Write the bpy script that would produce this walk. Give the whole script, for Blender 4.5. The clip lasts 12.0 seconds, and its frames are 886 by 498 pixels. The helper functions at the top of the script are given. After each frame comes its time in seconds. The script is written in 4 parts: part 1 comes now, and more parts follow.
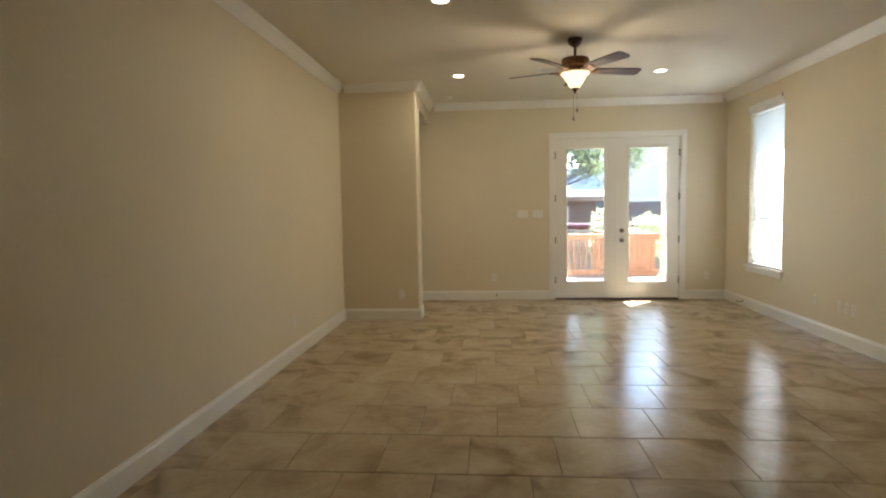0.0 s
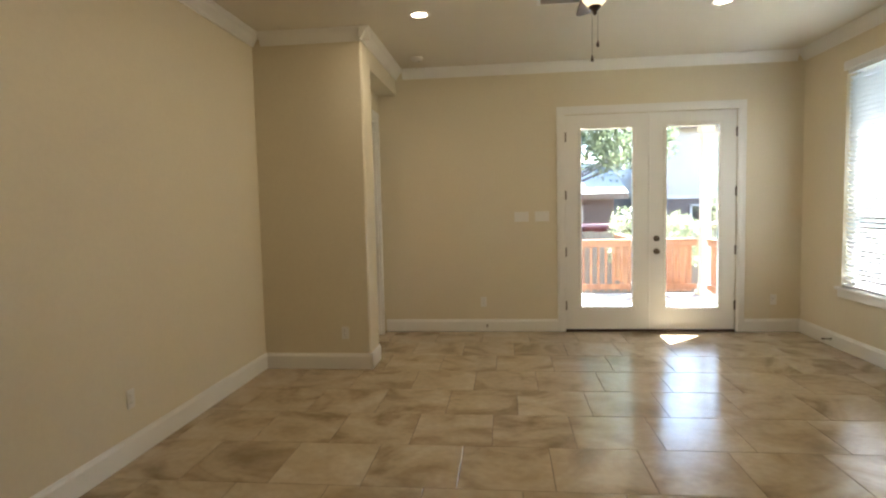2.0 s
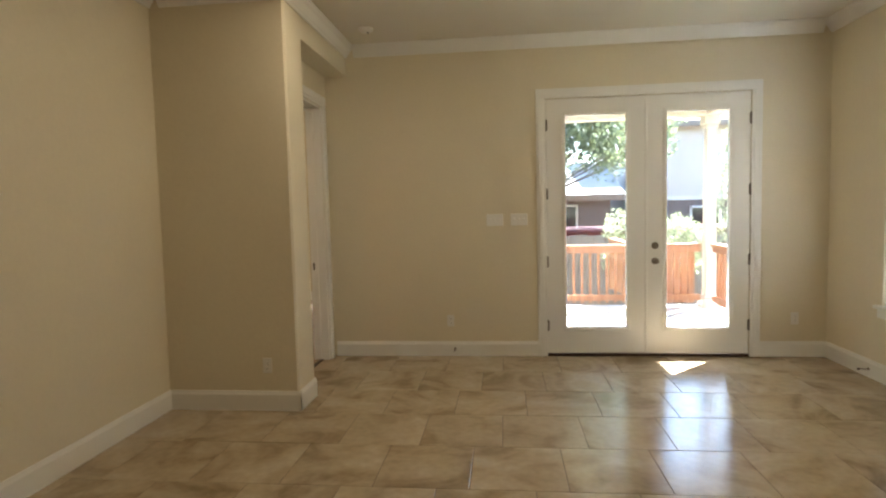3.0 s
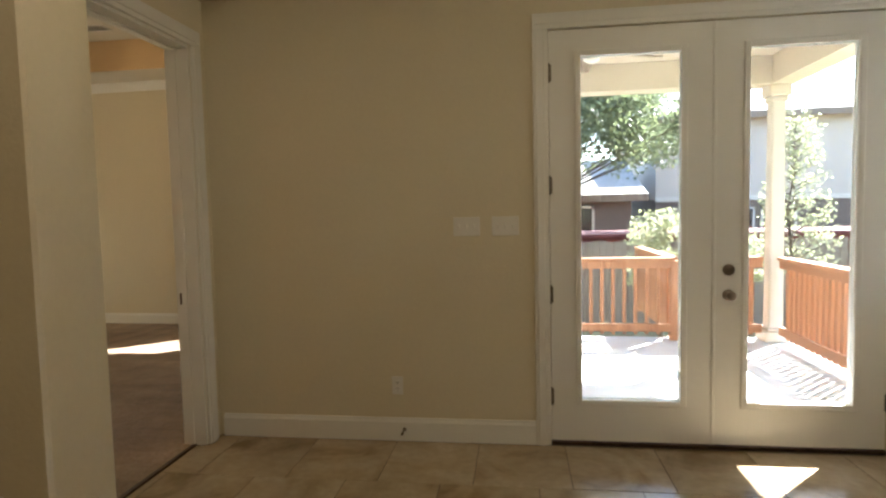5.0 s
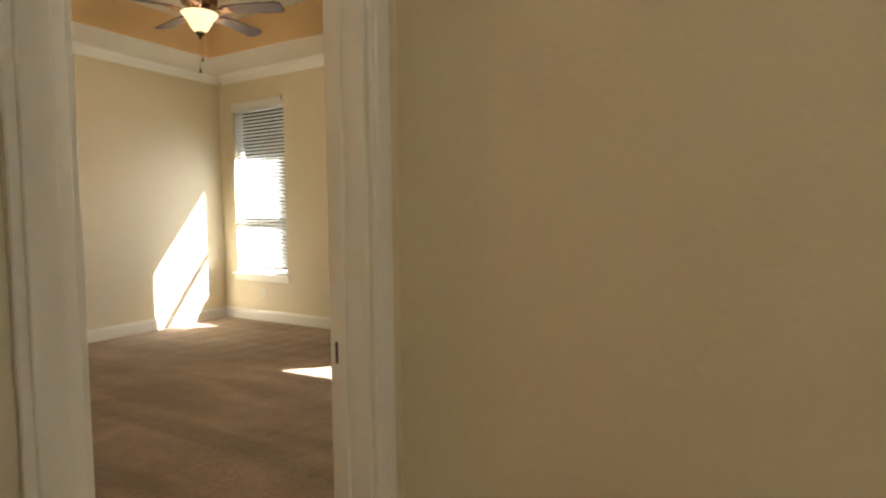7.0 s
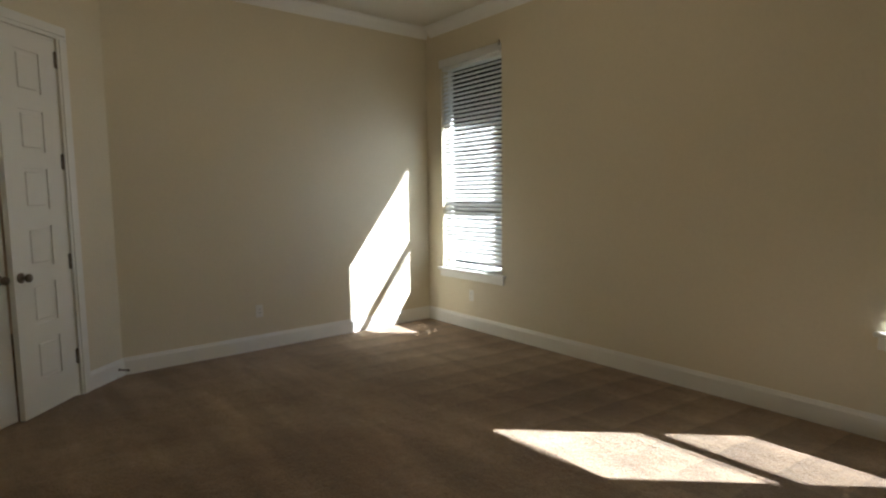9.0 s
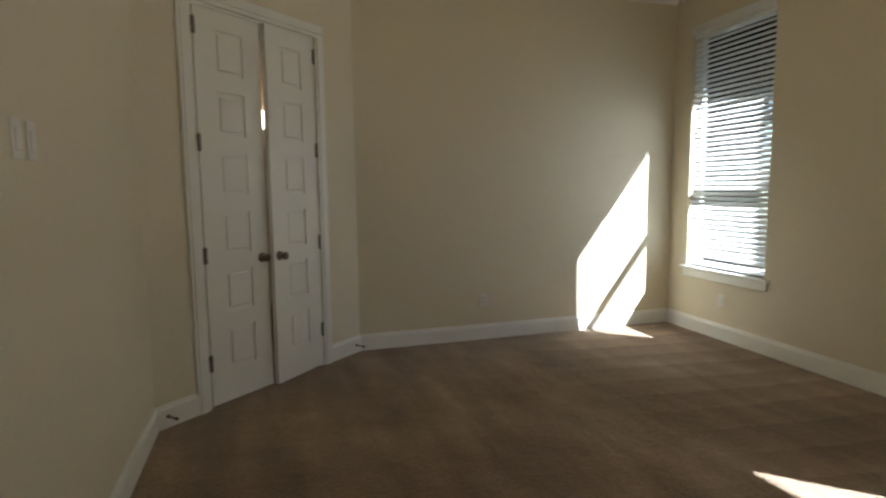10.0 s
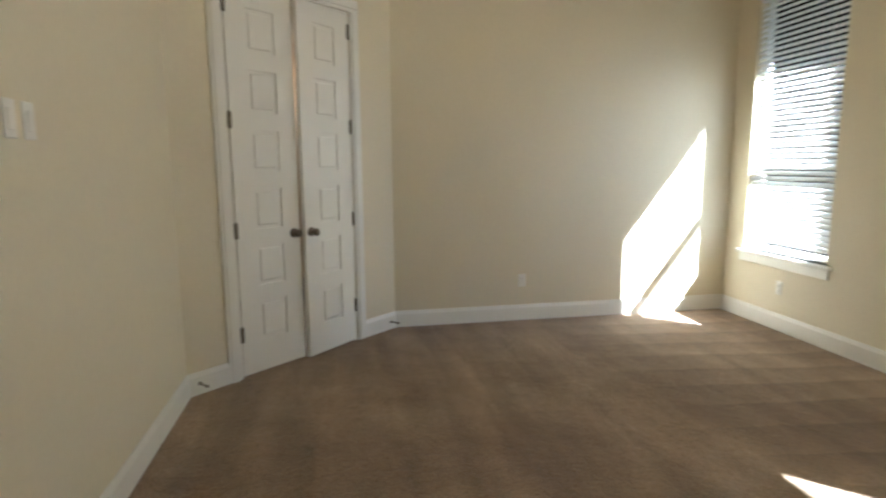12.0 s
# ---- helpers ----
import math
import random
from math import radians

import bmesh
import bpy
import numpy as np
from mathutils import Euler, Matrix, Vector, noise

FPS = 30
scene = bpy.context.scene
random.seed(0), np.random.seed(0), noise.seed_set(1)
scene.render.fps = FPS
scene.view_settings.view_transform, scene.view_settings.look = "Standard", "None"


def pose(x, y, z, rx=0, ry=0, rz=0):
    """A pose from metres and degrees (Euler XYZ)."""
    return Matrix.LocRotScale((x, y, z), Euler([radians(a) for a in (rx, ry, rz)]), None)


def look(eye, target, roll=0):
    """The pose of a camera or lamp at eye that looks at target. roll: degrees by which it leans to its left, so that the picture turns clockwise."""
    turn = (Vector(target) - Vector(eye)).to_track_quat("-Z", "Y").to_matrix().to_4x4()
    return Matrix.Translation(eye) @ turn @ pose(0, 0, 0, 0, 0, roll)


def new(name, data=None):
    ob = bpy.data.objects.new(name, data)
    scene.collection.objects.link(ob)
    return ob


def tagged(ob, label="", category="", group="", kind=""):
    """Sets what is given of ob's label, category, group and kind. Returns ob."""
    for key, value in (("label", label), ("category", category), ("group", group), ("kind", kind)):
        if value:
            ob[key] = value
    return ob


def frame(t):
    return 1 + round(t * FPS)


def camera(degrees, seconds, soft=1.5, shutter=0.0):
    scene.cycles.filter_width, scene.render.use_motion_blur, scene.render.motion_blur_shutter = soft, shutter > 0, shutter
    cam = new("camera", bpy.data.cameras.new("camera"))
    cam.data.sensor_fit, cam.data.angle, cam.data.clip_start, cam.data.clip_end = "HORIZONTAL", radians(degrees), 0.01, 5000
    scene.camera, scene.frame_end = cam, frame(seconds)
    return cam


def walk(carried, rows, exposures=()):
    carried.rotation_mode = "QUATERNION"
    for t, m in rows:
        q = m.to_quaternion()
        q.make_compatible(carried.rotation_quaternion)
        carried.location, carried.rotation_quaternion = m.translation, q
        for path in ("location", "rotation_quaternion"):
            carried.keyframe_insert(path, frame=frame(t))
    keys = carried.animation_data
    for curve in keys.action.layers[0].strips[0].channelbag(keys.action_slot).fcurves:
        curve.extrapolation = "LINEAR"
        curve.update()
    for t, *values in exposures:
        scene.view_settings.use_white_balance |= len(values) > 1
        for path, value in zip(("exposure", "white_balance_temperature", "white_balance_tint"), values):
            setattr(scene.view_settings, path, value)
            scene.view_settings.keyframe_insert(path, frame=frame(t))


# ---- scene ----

cam = camera(75.5, 12.0, soft=2.2, shutter=0.2)
PATH = [
    (0.0, -0.090, -0.076, 1.452, 4.81, -4.10, 1.02),
    (0.5, 0.015, 0.485, 1.470, 6.39, -4.23, 1.22),
    (1.0, 0.082, 1.057, 1.488, 6.80, -4.25, 1.16),
    (1.5, 0.146, 1.682, 1.497, 6.39, -4.32, 1.25),
    (2.0, 0.209, 2.222, 1.466, 6.20, -4.18, 1.32),
    (2.5, 0.319, 2.802, 1.452, 5.92, -4.10, 1.25),
    (3.0, 0.480, 3.301, 1.451, 6.05, -3.97, 1.40),
    (4.8, 0.665, 5.217, 1.436, 6.28, -3.94, 1.08),
    (5.0, 0.702, 5.426, 1.431, 7.46, -3.78, 1.26),
    (5.5, 0.678, 6.006, 1.410, 10.60, -3.63, 0.96),
    (6.0, 0.451, 6.460, 1.385, 16.12, -3.40, 0.70),
    (6.5, 0.159, 6.920, 1.360, 22.90, -3.39, 0.59),
    (7.0, -0.188, 7.299, 1.362, 29.52, -3.51, 0.66),
    (7.2, -0.306, 7.414, 1.345, 32.30, -3.47, 0.72),
    (8.0, -0.880, 8.080, 1.385, 41.50, -4.60, 0.80),
    (8.8, -1.391, 8.540, 1.411, 49.28, -5.47, 0.91),
    (9.0, -1.500, 8.575, 1.416, 50.37, -5.51, 0.75),
    (9.5, -1.690, 8.678, 1.419, 59.16, -6.06, 0.76),
    (10.0, -1.806, 8.712, 1.381, 72.71, -6.11, 0.66),
    (10.5, -1.839, 8.748, 1.377, 86.11, -6.37, 0.31),
    (11.0, -1.843, 8.789, 1.382, 92.87, -6.96, 0.15),
    (11.5, -1.833, 8.887, 1.387, 92.78, -7.91, 0.08),
    (12.0, -1.801, 8.991, 1.389, 79.61, -8.43, 0.43),
]
EXPOSURES = [(0.0, 4.26, 5850, 9), (3.0, 4.04, 6000, 10), (5.0, 3.46, 6350, 10), (6.5, 4.00, 6500, 10), (7.2, 3.84, 6400, 10), (8.8, 2.74, 5700, 7),
             (9.5, 2.70, 5300, 6), (10.5, 3.25, 5600, 6), (11.0, 3.74, 5600, 6), (12.0, 3.82, 5250, 6)]
walk(cam, [(t, pose(x, y, z, 90 + p, r, yaw)) for t, x, y, z, yaw, p, r in PATH], EXPOSURES)

# ---- light ----
SUN_FROM = Vector((1.0, 1.0, 1.35)).normalized()
world = bpy.data.worlds.new("sky")
scene.world = world
world.use_nodes = True
wn = world.node_tree.nodes
sky = wn.new("ShaderNodeTexSky")
sky.sky_type, sky.sun_disc = "NISHITA", False
sky.sun_elevation, sky.sun_rotation = math.asin(SUN_FROM.z), math.atan2(SUN_FROM.x, SUN_FROM.y)
wn["Background"].inputs["Strength"].default_value = 0.15
world.node_tree.links.new(sky.outputs[0], wn["Background"].inputs["Color"])
sun_data = bpy.data.lights.new("sun", "SUN")
sun_data.energy, sun_data.angle, sun_data.color = 6.3, radians(0.53), (1.0, 0.96, 0.90)
sun = new("sun", sun_data)
sun.matrix_world = look(SUN_FROM * 30, (0, 0, 0))


def lamp(name, kind, place, watts, colour, size=0.1, aim=None):
    d = bpy.data.lights.new(name, kind)
    d.energy, d.color = watts, colour
    if kind == "AREA":
        d.shape, d.size = "DISK", size
    else:
        d.shadow_soft_size = size
    ob = new(name, d)
    ob.matrix_world = look(place, aim) if aim else pose(*place)
    return ob


WARM = (1.0, 0.76, 0.48)


# ---- materials ----
def mat(name, colour, rough=0.6, metal=0.0, vary=0.0, scale=3.0, dark=None, bump=0.0, bump_scale=60.0, spec=0.5,
        trans=0.0, emit=None, strength=0.0, fine=0.0, fine_scale=90.0, island=0.0, stretch=(1, 1, 1)):
    m = bpy.data.materials.new(name)
    m.use_nodes = True
    nt = m.node_tree
    n, l = nt.nodes, nt.links
    b = n["Principled BSDF"]
    b.inputs["Roughness"].default_value = rough
    b.inputs["Metallic"].default_value = metal
    b.inputs["Specular IOR Level"].default_value = spec
    b.inputs["Transmission Weight"].default_value = trans
    b.inputs["Base Color"].default_value = (*colour, 1)
    if emit:
        b.inputs["Emission Color"].default_value = (*emit, 1)
        b.inputs["Emission Strength"].default_value = strength
    co = n.new("ShaderNodeTexCoord")
    mp = n.new("ShaderNodeMapping")
    mp.inputs["Scale"].default_value = stretch
    l.new(co.outputs["Object"], mp.inputs["Vector"])
    out = None
    if vary or dark:
        t = n.new("ShaderNodeTexNoise")
        t.inputs["Scale"].default_value, t.inputs["Detail"].default_value = scale, 5.0
        l.new(mp.outputs[0], t.inputs["Vector"])
        r = n.new("ShaderNodeValToRGB")
        d = dark or tuple(c * (1 - vary) for c in colour)
        r.color_ramp.elements[0].color, r.color_ramp.elements[0].position = (*d, 1), 0.33
        r.color_ramp.elements[1].color, r.color_ramp.elements[1].position = (*colour, 1), 0.66
        l.new(t.outputs["Fac"], r.inputs["Fac"])
        out = r.outputs["Color"]
    if fine:
        t = n.new("ShaderNodeTexNoise")
        t.inputs["Scale"].default_value, t.inputs["Detail"].default_value = fine_scale, 3.0
        l.new(mp.outputs[0], t.inputs["Vector"])
        mr = n.new("ShaderNodeMapRange")
        mr.inputs["From Min"].default_value, mr.inputs["From Max"].default_value = 0.3, 0.7
        mr.inputs["To Min"].default_value, mr.inputs["To Max"].default_value = 1 - fine, 1.0
        l.new(t.outputs["Fac"], mr.inputs["Value"])
        out = times(nt, out, colour, mr.outputs[0])
    if island:
        g = n.new("ShaderNodeNewGeometry")
        o = n.new("ShaderNodeObjectInfo")
        a = n.new("ShaderNodeMath")
        a.operation = "ADD"
        l.new(g.outputs["Random Per Island"], a.inputs[0])
        l.new(o.outputs["Random"], a.inputs[1])
        mr = n.new("ShaderNodeMapRange")
        mr.inputs["From Max"].default_value = 2.0
        mr.inputs["To Min"].default_value, mr.inputs["To Max"].default_value = 1 - island, 1 + island * 0.4
        l.new(a.outputs[0], mr.inputs["Value"])
        out = times(nt, out, colour, mr.outputs[0])
    if out:
        l.new(out, b.inputs["Base Color"])
    if bump:
        t = n.new("ShaderNodeTexNoise")
        t.inputs["Scale"].default_value, t.inputs["Detail"].default_value = bump_scale, 4.0
        l.new(mp.outputs[0], t.inputs["Vector"])
        bp = n.new("ShaderNodeBump")
        bp.inputs["Strength"].default_value, bp.inputs["Distance"].default_value = bump, 0.02
        l.new(t.outputs["Fac"], bp.inputs["Height"])
        l.new(bp.outputs[0], b.inputs["Normal"])
    return m


def times(nt, out, colour, factor):
    mx = nt.nodes.new("ShaderNodeMix")
    mx.data_type, mx.blend_type = "RGBA", "MULTIPLY"
    mx.inputs["Factor"].default_value = 1.0
    if out:
        nt.links.new(out, mx.inputs["A"])
    else:
        mx.inputs["A"].default_value = (*colour, 1)
    nt.links.new(factor, mx.inputs["B"])
    return mx.outputs["Result"]


def thin_light(m, colour, share):
    """Lets a share of the light through a thin sheet."""
    nt = m.node_tree
    t = nt.nodes.new("ShaderNodeBsdfTranslucent")
    t.inputs["Color"].default_value = (*colour, 1)
    mx = nt.nodes.new("ShaderNodeMixShader")
    mx.inputs[0].default_value = share
    nt.links.new(nt.nodes["Principled BSDF"].outputs[0], mx.inputs[1])
    nt.links.new(t.outputs[0], mx.inputs[2])
    nt.links.new(mx.outputs[0], nt.nodes["Material Output"].inputs["Surface"])


def glass_mat(name):
    m = bpy.data.materials.new(name)
    m.use_nodes = True
    nt = m.node_tree
    nt.nodes.remove(nt.nodes["Principled BSDF"])
    g, tr, mx, fr = (nt.nodes.new(k) for k in ("ShaderNodeBsdfGlossy", "ShaderNodeBsdfTransparent", "ShaderNodeMixShader", "ShaderNodeFresnel"))
    g.inputs["Roughness"].default_value = 0.02
    fr.inputs["IOR"].default_value = 1.4
    tr.inputs["Color"].default_value = (0.77, 0.80, 0.81, 1)
    nt.links.new(fr.outputs[0], mx.inputs[0])
    nt.links.new(tr.outputs[0], mx.inputs[1])
    nt.links.new(g.outputs[0], mx.inputs[2])
    nt.links.new(mx.outputs[0], nt.nodes["Material Output"].inputs["Surface"])
    return m


def tile_mat(name):
    """Tan ceramic tile with brown clouds, each tile a little different."""
    m = mat(name, (0.52, 0.41, 0.29), rough=0.2, bump=0.0)
    nt = m.node_tree
    n, l = nt.nodes, nt.links
    b = n["Principled BSDF"]
    geo, info = n.new("ShaderNodeNewGeometry"), n.new("ShaderNodeObjectInfo")
    off = n.new("ShaderNodeVectorMath")
    off.operation = "MULTIPLY_ADD"
    cmb = n.new("ShaderNodeCombineXYZ")
    for k in range(3):
        l.new(info.outputs["Random"], cmb.inputs[k])
    l.new(cmb.outputs[0], off.inputs[0])
    off.inputs[1].default_value = (37.0, 91.0, 13.0)
    l.new(geo.outputs["Position"], off.inputs[2])
    big, small = n.new("ShaderNodeTexNoise"), n.new("ShaderNodeTexNoise")
    big.inputs["Scale"].default_value, big.inputs["Detail"].default_value, big.inputs["Distortion"].default_value = 1.8, 6.0, 1.3
    small.inputs["Scale"].default_value, small.inputs["Detail"].default_value = 22.0, 6.0
    for t in (big, small):
        l.new(off.outputs[0], t.inputs["Vector"])
    ramp = n.new("ShaderNodeValToRGB")
    e = ramp.color_ramp.elements
    e[0].position, e[0].color = 0.30, (0.245, 0.177, 0.099, 1)
    e[1].position, e[1].color = 0.74, (0.53, 0.445, 0.318, 1)
    mid = e.new(0.5)
    mid.color = (0.435, 0.347, 0.225, 1)
    l.new(big.outputs["Fac"], ramp.inputs["Fac"])
    mr = n.new("ShaderNodeMapRange")
    mr.inputs["From Min"].default_value, mr.inputs["From Max"].default_value = 0.3, 0.7
    mr.inputs["To Min"].default_value, mr.inputs["To Max"].default_value = 0.88, 1.04
    l.new(small.outputs["Fac"], mr.inputs["Value"])
    l.new(times(nt, ramp.outputs["Color"], (1, 1, 1), mr.outputs[0]), b.inputs["Base Color"])
    rr = n.new("ShaderNodeMapRange")
    rr.inputs["To Min"].default_value, rr.inputs["To Max"].default_value = 0.15, 0.26
    l.new(big.outputs["Fac"], rr.inputs["Value"])
    l.new(rr.outputs[0], b.inputs["Roughness"])
    wav = n.new("ShaderNodeTexNoise")
    wav.inputs["Scale"].default_value, wav.inputs["Detail"].default_value = 7.0, 4.0
    l.new(off.outputs[0], wav.inputs["Vector"])
    bp = n.new("ShaderNodeBump")
    bp.inputs["Strength"].default_value, bp.inputs["Distance"].default_value = 0.09, 0.010
    l.new(wav.outputs["Fac"], bp.inputs["Height"])
    l.new(bp.outputs[0], b.inputs["Normal"])
    return m


def carpet_mat(name):
    """Brown cut-pile carpet: fine pile, soft footmarks and faint vacuum bands."""
    m = mat(name, (0.33, 0.235, 0.15), rough=1.0, spec=0.1)
    nt = m.node_tree
    n, l = nt.nodes, nt.links
    b = n["Principled BSDF"]
    geo = n.new("ShaderNodeNewGeometry")
    mp = n.new("ShaderNodeMapping")
    mp.inputs["Rotation"].default_value = (0, 0, 1.15)
    l.new(geo.outputs["Position"], mp.inputs["Vector"])

    def noise_at(scale, detail, bend, lo, hi):
        t = n.new("ShaderNodeTexNoise")
        t.inputs["Scale"].default_value, t.inputs["Detail"].default_value, t.inputs["Distortion"].default_value = scale, detail, bend
        l.new(geo.outputs["Position"], t.inputs["Vector"])
        r = n.new("ShaderNodeMapRange")
        r.inputs["From Min"].default_value, r.inputs["From Max"].default_value = 0.32, 0.68
        r.inputs["To Min"].default_value, r.inputs["To Max"].default_value = lo, hi
        l.new(t.outputs["Fac"], r.inputs["Value"])
        return t, r.outputs[0]

    swath = n.new("ShaderNodeTexNoise")
    swath.inputs["Scale"].default_value, swath.inputs["Detail"].default_value, swath.inputs["Distortion"].default_value = 1.1, 4.0, 0.6
    l.new(geo.outputs["Position"], swath.inputs["Vector"])
    ramp = n.new("ShaderNodeValToRGB")
    e = ramp.color_ramp.elements
    e[0].position, e[0].color = 0.34, (0.240, 0.160, 0.095, 1)
    e[1].position, e[1].color = 0.68, (0.345, 0.248, 0.155, 1)
    l.new(swath.outputs["Fac"], ramp.inputs["Fac"])
    band = n.new("ShaderNodeTexWave")
    band.inputs["Scale"].default_value, band.inputs["Distortion"].default_value = 0.8, 9.0
    band.inputs["Detail"].default_value, band.inputs["Detail Scale"].default_value = 3.0, 1.6
    l.new(mp.outputs[0], band.inputs["Vector"])
    br = n.new("ShaderNodeMapRange")
    br.inputs["To Min"].default_value, br.inputs["To Max"].default_value = 0.95, 1.05
    l.new(band.outputs["Fac"], br.inputs["Value"])
    lie = n.new("ShaderNodeMapping")
    lie.inputs["Rotation"].default_value = (0, 0, 0.08)
    lie.inputs["Scale"].default_value = (0.6, 5.0, 1.0)
    l.new(geo.outputs["Position"], lie.inputs["Vector"])
    streak = n.new("ShaderNodeTexNoise")
    streak.inputs["Scale"].default_value, streak.inputs["Detail"].default_value, streak.inputs["Distortion"].default_value = 1.0, 5.0, 0.5
    l.new(lie.outputs[0], streak.inputs["Vector"])
    sr = n.new("ShaderNodeMapRange")
    sr.inputs["From Min"].default_value, sr.inputs["From Max"].default_value = 0.35, 0.65
    sr.inputs["To Min"].default_value, sr.inputs["To Max"].default_value = 0.82, 1.16
    l.new(streak.outputs["Fac"], sr.inputs["Value"])
    tuft, tuft_f = noise_at(16.0, 5.0, 0.8, 0.92, 1.07)
    pile, pile_f = noise_at(110.0, 3.0, 0.0, 0.72, 1.22)
    # vacuum strokes side by side, square to the window wall
    stroke = n.new("ShaderNodeTexWave")
    stroke.wave_profile = "SAW"
    stroke.inputs["Scale"].default_value, stroke.inputs["Distortion"].default_value = 1.12, 1.6
    stroke.inputs["Detail"].default_value, stroke.inputs["Detail Scale"].default_value = 3.0, 0.8
    slant = n.new("ShaderNodeMapping")
    slant.inputs["Rotation"].default_value = (0, 0, 0.12)
    l.new(geo.outputs["Position"], slant.inputs["Vector"])
    l.new(slant.outputs[0], stroke.inputs["Vector"])
    split = n.new("ShaderNodeSeparateXYZ")
    l.new(geo.outputs["Position"], split.inputs[0])
    reach = n.new("ShaderNodeMapRange")
    reach.inputs["From Min"].default_value, reach.inputs["From Max"].default_value = 10.7, 11.5
    reach.inputs["To Min"].default_value, reach.inputs["To Max"].default_value = 0.25, 1.0
    l.new(split.outputs["Y"], reach.inputs["Value"])
    depth = n.new("ShaderNodeMapRange")
    depth.inputs["To Min"].default_value, depth.inputs["To Max"].default_value = -0.17, 0.17
    l.new(stroke.outputs["Fac"], depth.inputs["Value"])
    swing = n.new("ShaderNodeMath")
    swing.operation = "MULTIPLY_ADD"
    swing.inputs[2].default_value = 1.0
    l.new(depth.outputs[0], swing.inputs[0])
    l.new(reach.outputs[0], swing.inputs[1])
    c = ramp.outputs["Color"]
    for f in (swing.outputs[0], br.outputs[0], sr.outputs[0], tuft_f, pile_f):
        c = times(nt, c, (1, 1, 1), f)
    l.new(c, b.inputs["Base Color"])
    b.inputs["Sheen Weight"].default_value = 0.2
    b.inputs["Sheen Roughness"].default_value = 0.6
    bp = n.new("ShaderNodeBump")
    bp.inputs["Strength"].default_value, bp.inputs["Distance"].default_value = 0.9, 0.012
    l.new(pile.outputs["Fac"], bp.inputs["Height"])
    b2 = n.new("ShaderNodeBump")
    b2.inputs["Strength"].default_value, b2.inputs["Distance"].default_value = 0.6, 0.02
    l.new(tuft.outputs["Fac"], b2.inputs["Height"])
    l.new(bp.outputs[0], b2.inputs["Normal"])
    l.new(b2.outputs[0], b.inputs["Normal"])
    return m


def brick_mat(name, a, c, mortar):
    m = mat(name, a, rough=0.9)
    nt = m.node_tree
    geo = nt.nodes.new("ShaderNodeNewGeometry")
    mp = nt.nodes.new("ShaderNodeMapping")
    mp.inputs["Rotation"].default_value = (math.pi / 2, 0, 0)
    t = nt.nodes.new("ShaderNodeTexBrick")
    t.inputs["Color1"].default_value, t.inputs["Color2"].default_value, t.inputs["Mortar"].default_value = (*a, 1), (*c, 1), (*mortar, 1)
    t.inputs["Scale"].default_value = 4.3
    nt.links.new(geo.outputs["Position"], mp.inputs["Vector"])
    nt.links.new(mp.outputs[0], t.inputs["Vector"])
    nt.links.new(t.outputs["Color"], nt.nodes["Principled BSDF"].inputs["Base Color"])
    return m


WALL = mat("cream_wall_paint", (0.735, 0.668, 0.505), rough=0.55, vary=0.03, scale=0.9, bump=0.10, bump_scale=55.0, fine=0.03, fine_scale=40, spec=0.35)
CEIL = mat("ceiling_paint", (0.75, 0.71, 0.61), rough=0.9, vary=0.03, scale=0.8, bump=0.2, bump_scale=80.0, spec=0.2)
TRAY = mat("tan_tray_paint", (0.70, 0.50, 0.28), rough=0.8, vary=0.04, scale=1.0, bump=0.15, bump_scale=70.0)
TRIM = mat("white_trim_enamel", (0.82, 0.81, 0.76), rough=0.32, vary=0.03, scale=2.0, bump=0.03, bump_scale=30.0)
DOORW = mat("white_door_enamel", (0.82, 0.81, 0.76), rough=0.35, vary=0.03, scale=1.5, bump=0.04, bump_scale=35.0)
TILE = tile_mat("tan_ceramic_tile")
GROUT = mat("brown_grout", (0.20, 0.15, 0.10), rough=0.95, vary=0.3, scale=8.0)
CARPET = carpet_mat("brown_carpet")
GLASS = glass_mat("window_glass")
BRONZE = mat("oil_rubbed_bronze", (0.10, 0.065, 0.045), rough=0.4, metal=0.8, vary=0.4, scale=20.0)
NICKEL = mat("aged_nickel", (0.24, 0.20, 0.16), rough=0.28, metal=1.0, vary=0.2, scale=25.0)
COPPER = mat("warm_cast_bronze", (0.26, 0.14, 0.075), rough=0.35, metal=0.8, vary=0.4, scale=30.0)
STEEL = mat("dull_hinge_steel", (0.24, 0.21, 0.17), rough=0.4, metal=0.9, vary=0.3, scale=30.0)
BLADE = mat("dark_walnut_blade", (0.075, 0.048, 0.035), rough=0.5, dark=(0.05, 0.03, 0.022), scale=6.0, stretch=(1, 9, 1))
BOWL = mat("lit_amber_glass", (0.95, 0.85, 0.65), rough=0.4, emit=(1.0, 0.72, 0.36), strength=0.115, vary=0.35, scale=14.0)
LENS = mat("lit_lamp_lens", (0.95, 0.9, 0.8), rough=0.5, emit=(1.0, 0.86, 0.62), strength=1.0)
PLASTIC = mat("white_plastic", (0.80, 0.78, 0.72), rough=0.35, vary=0.03, scale=10.0)
# near-black: shade in holes put into the colour; also the dark test button
HOLE_SHADE_BUTTON = mat("hole_shade_and_button", (0.05, 0.045, 0.04), rough=0.7)
SLAT = mat("white_blind_slat", (0.84, 0.84, 0.82), rough=0.4, vary=0.03, scale=5.0)
thin_light(SLAT, (0.90, 0.90, 0.88), 0.24)
VINYL = mat("white_vinyl_frame", (0.78, 0.78, 0.76), rough=0.35, vary=0.04, scale=4.0)
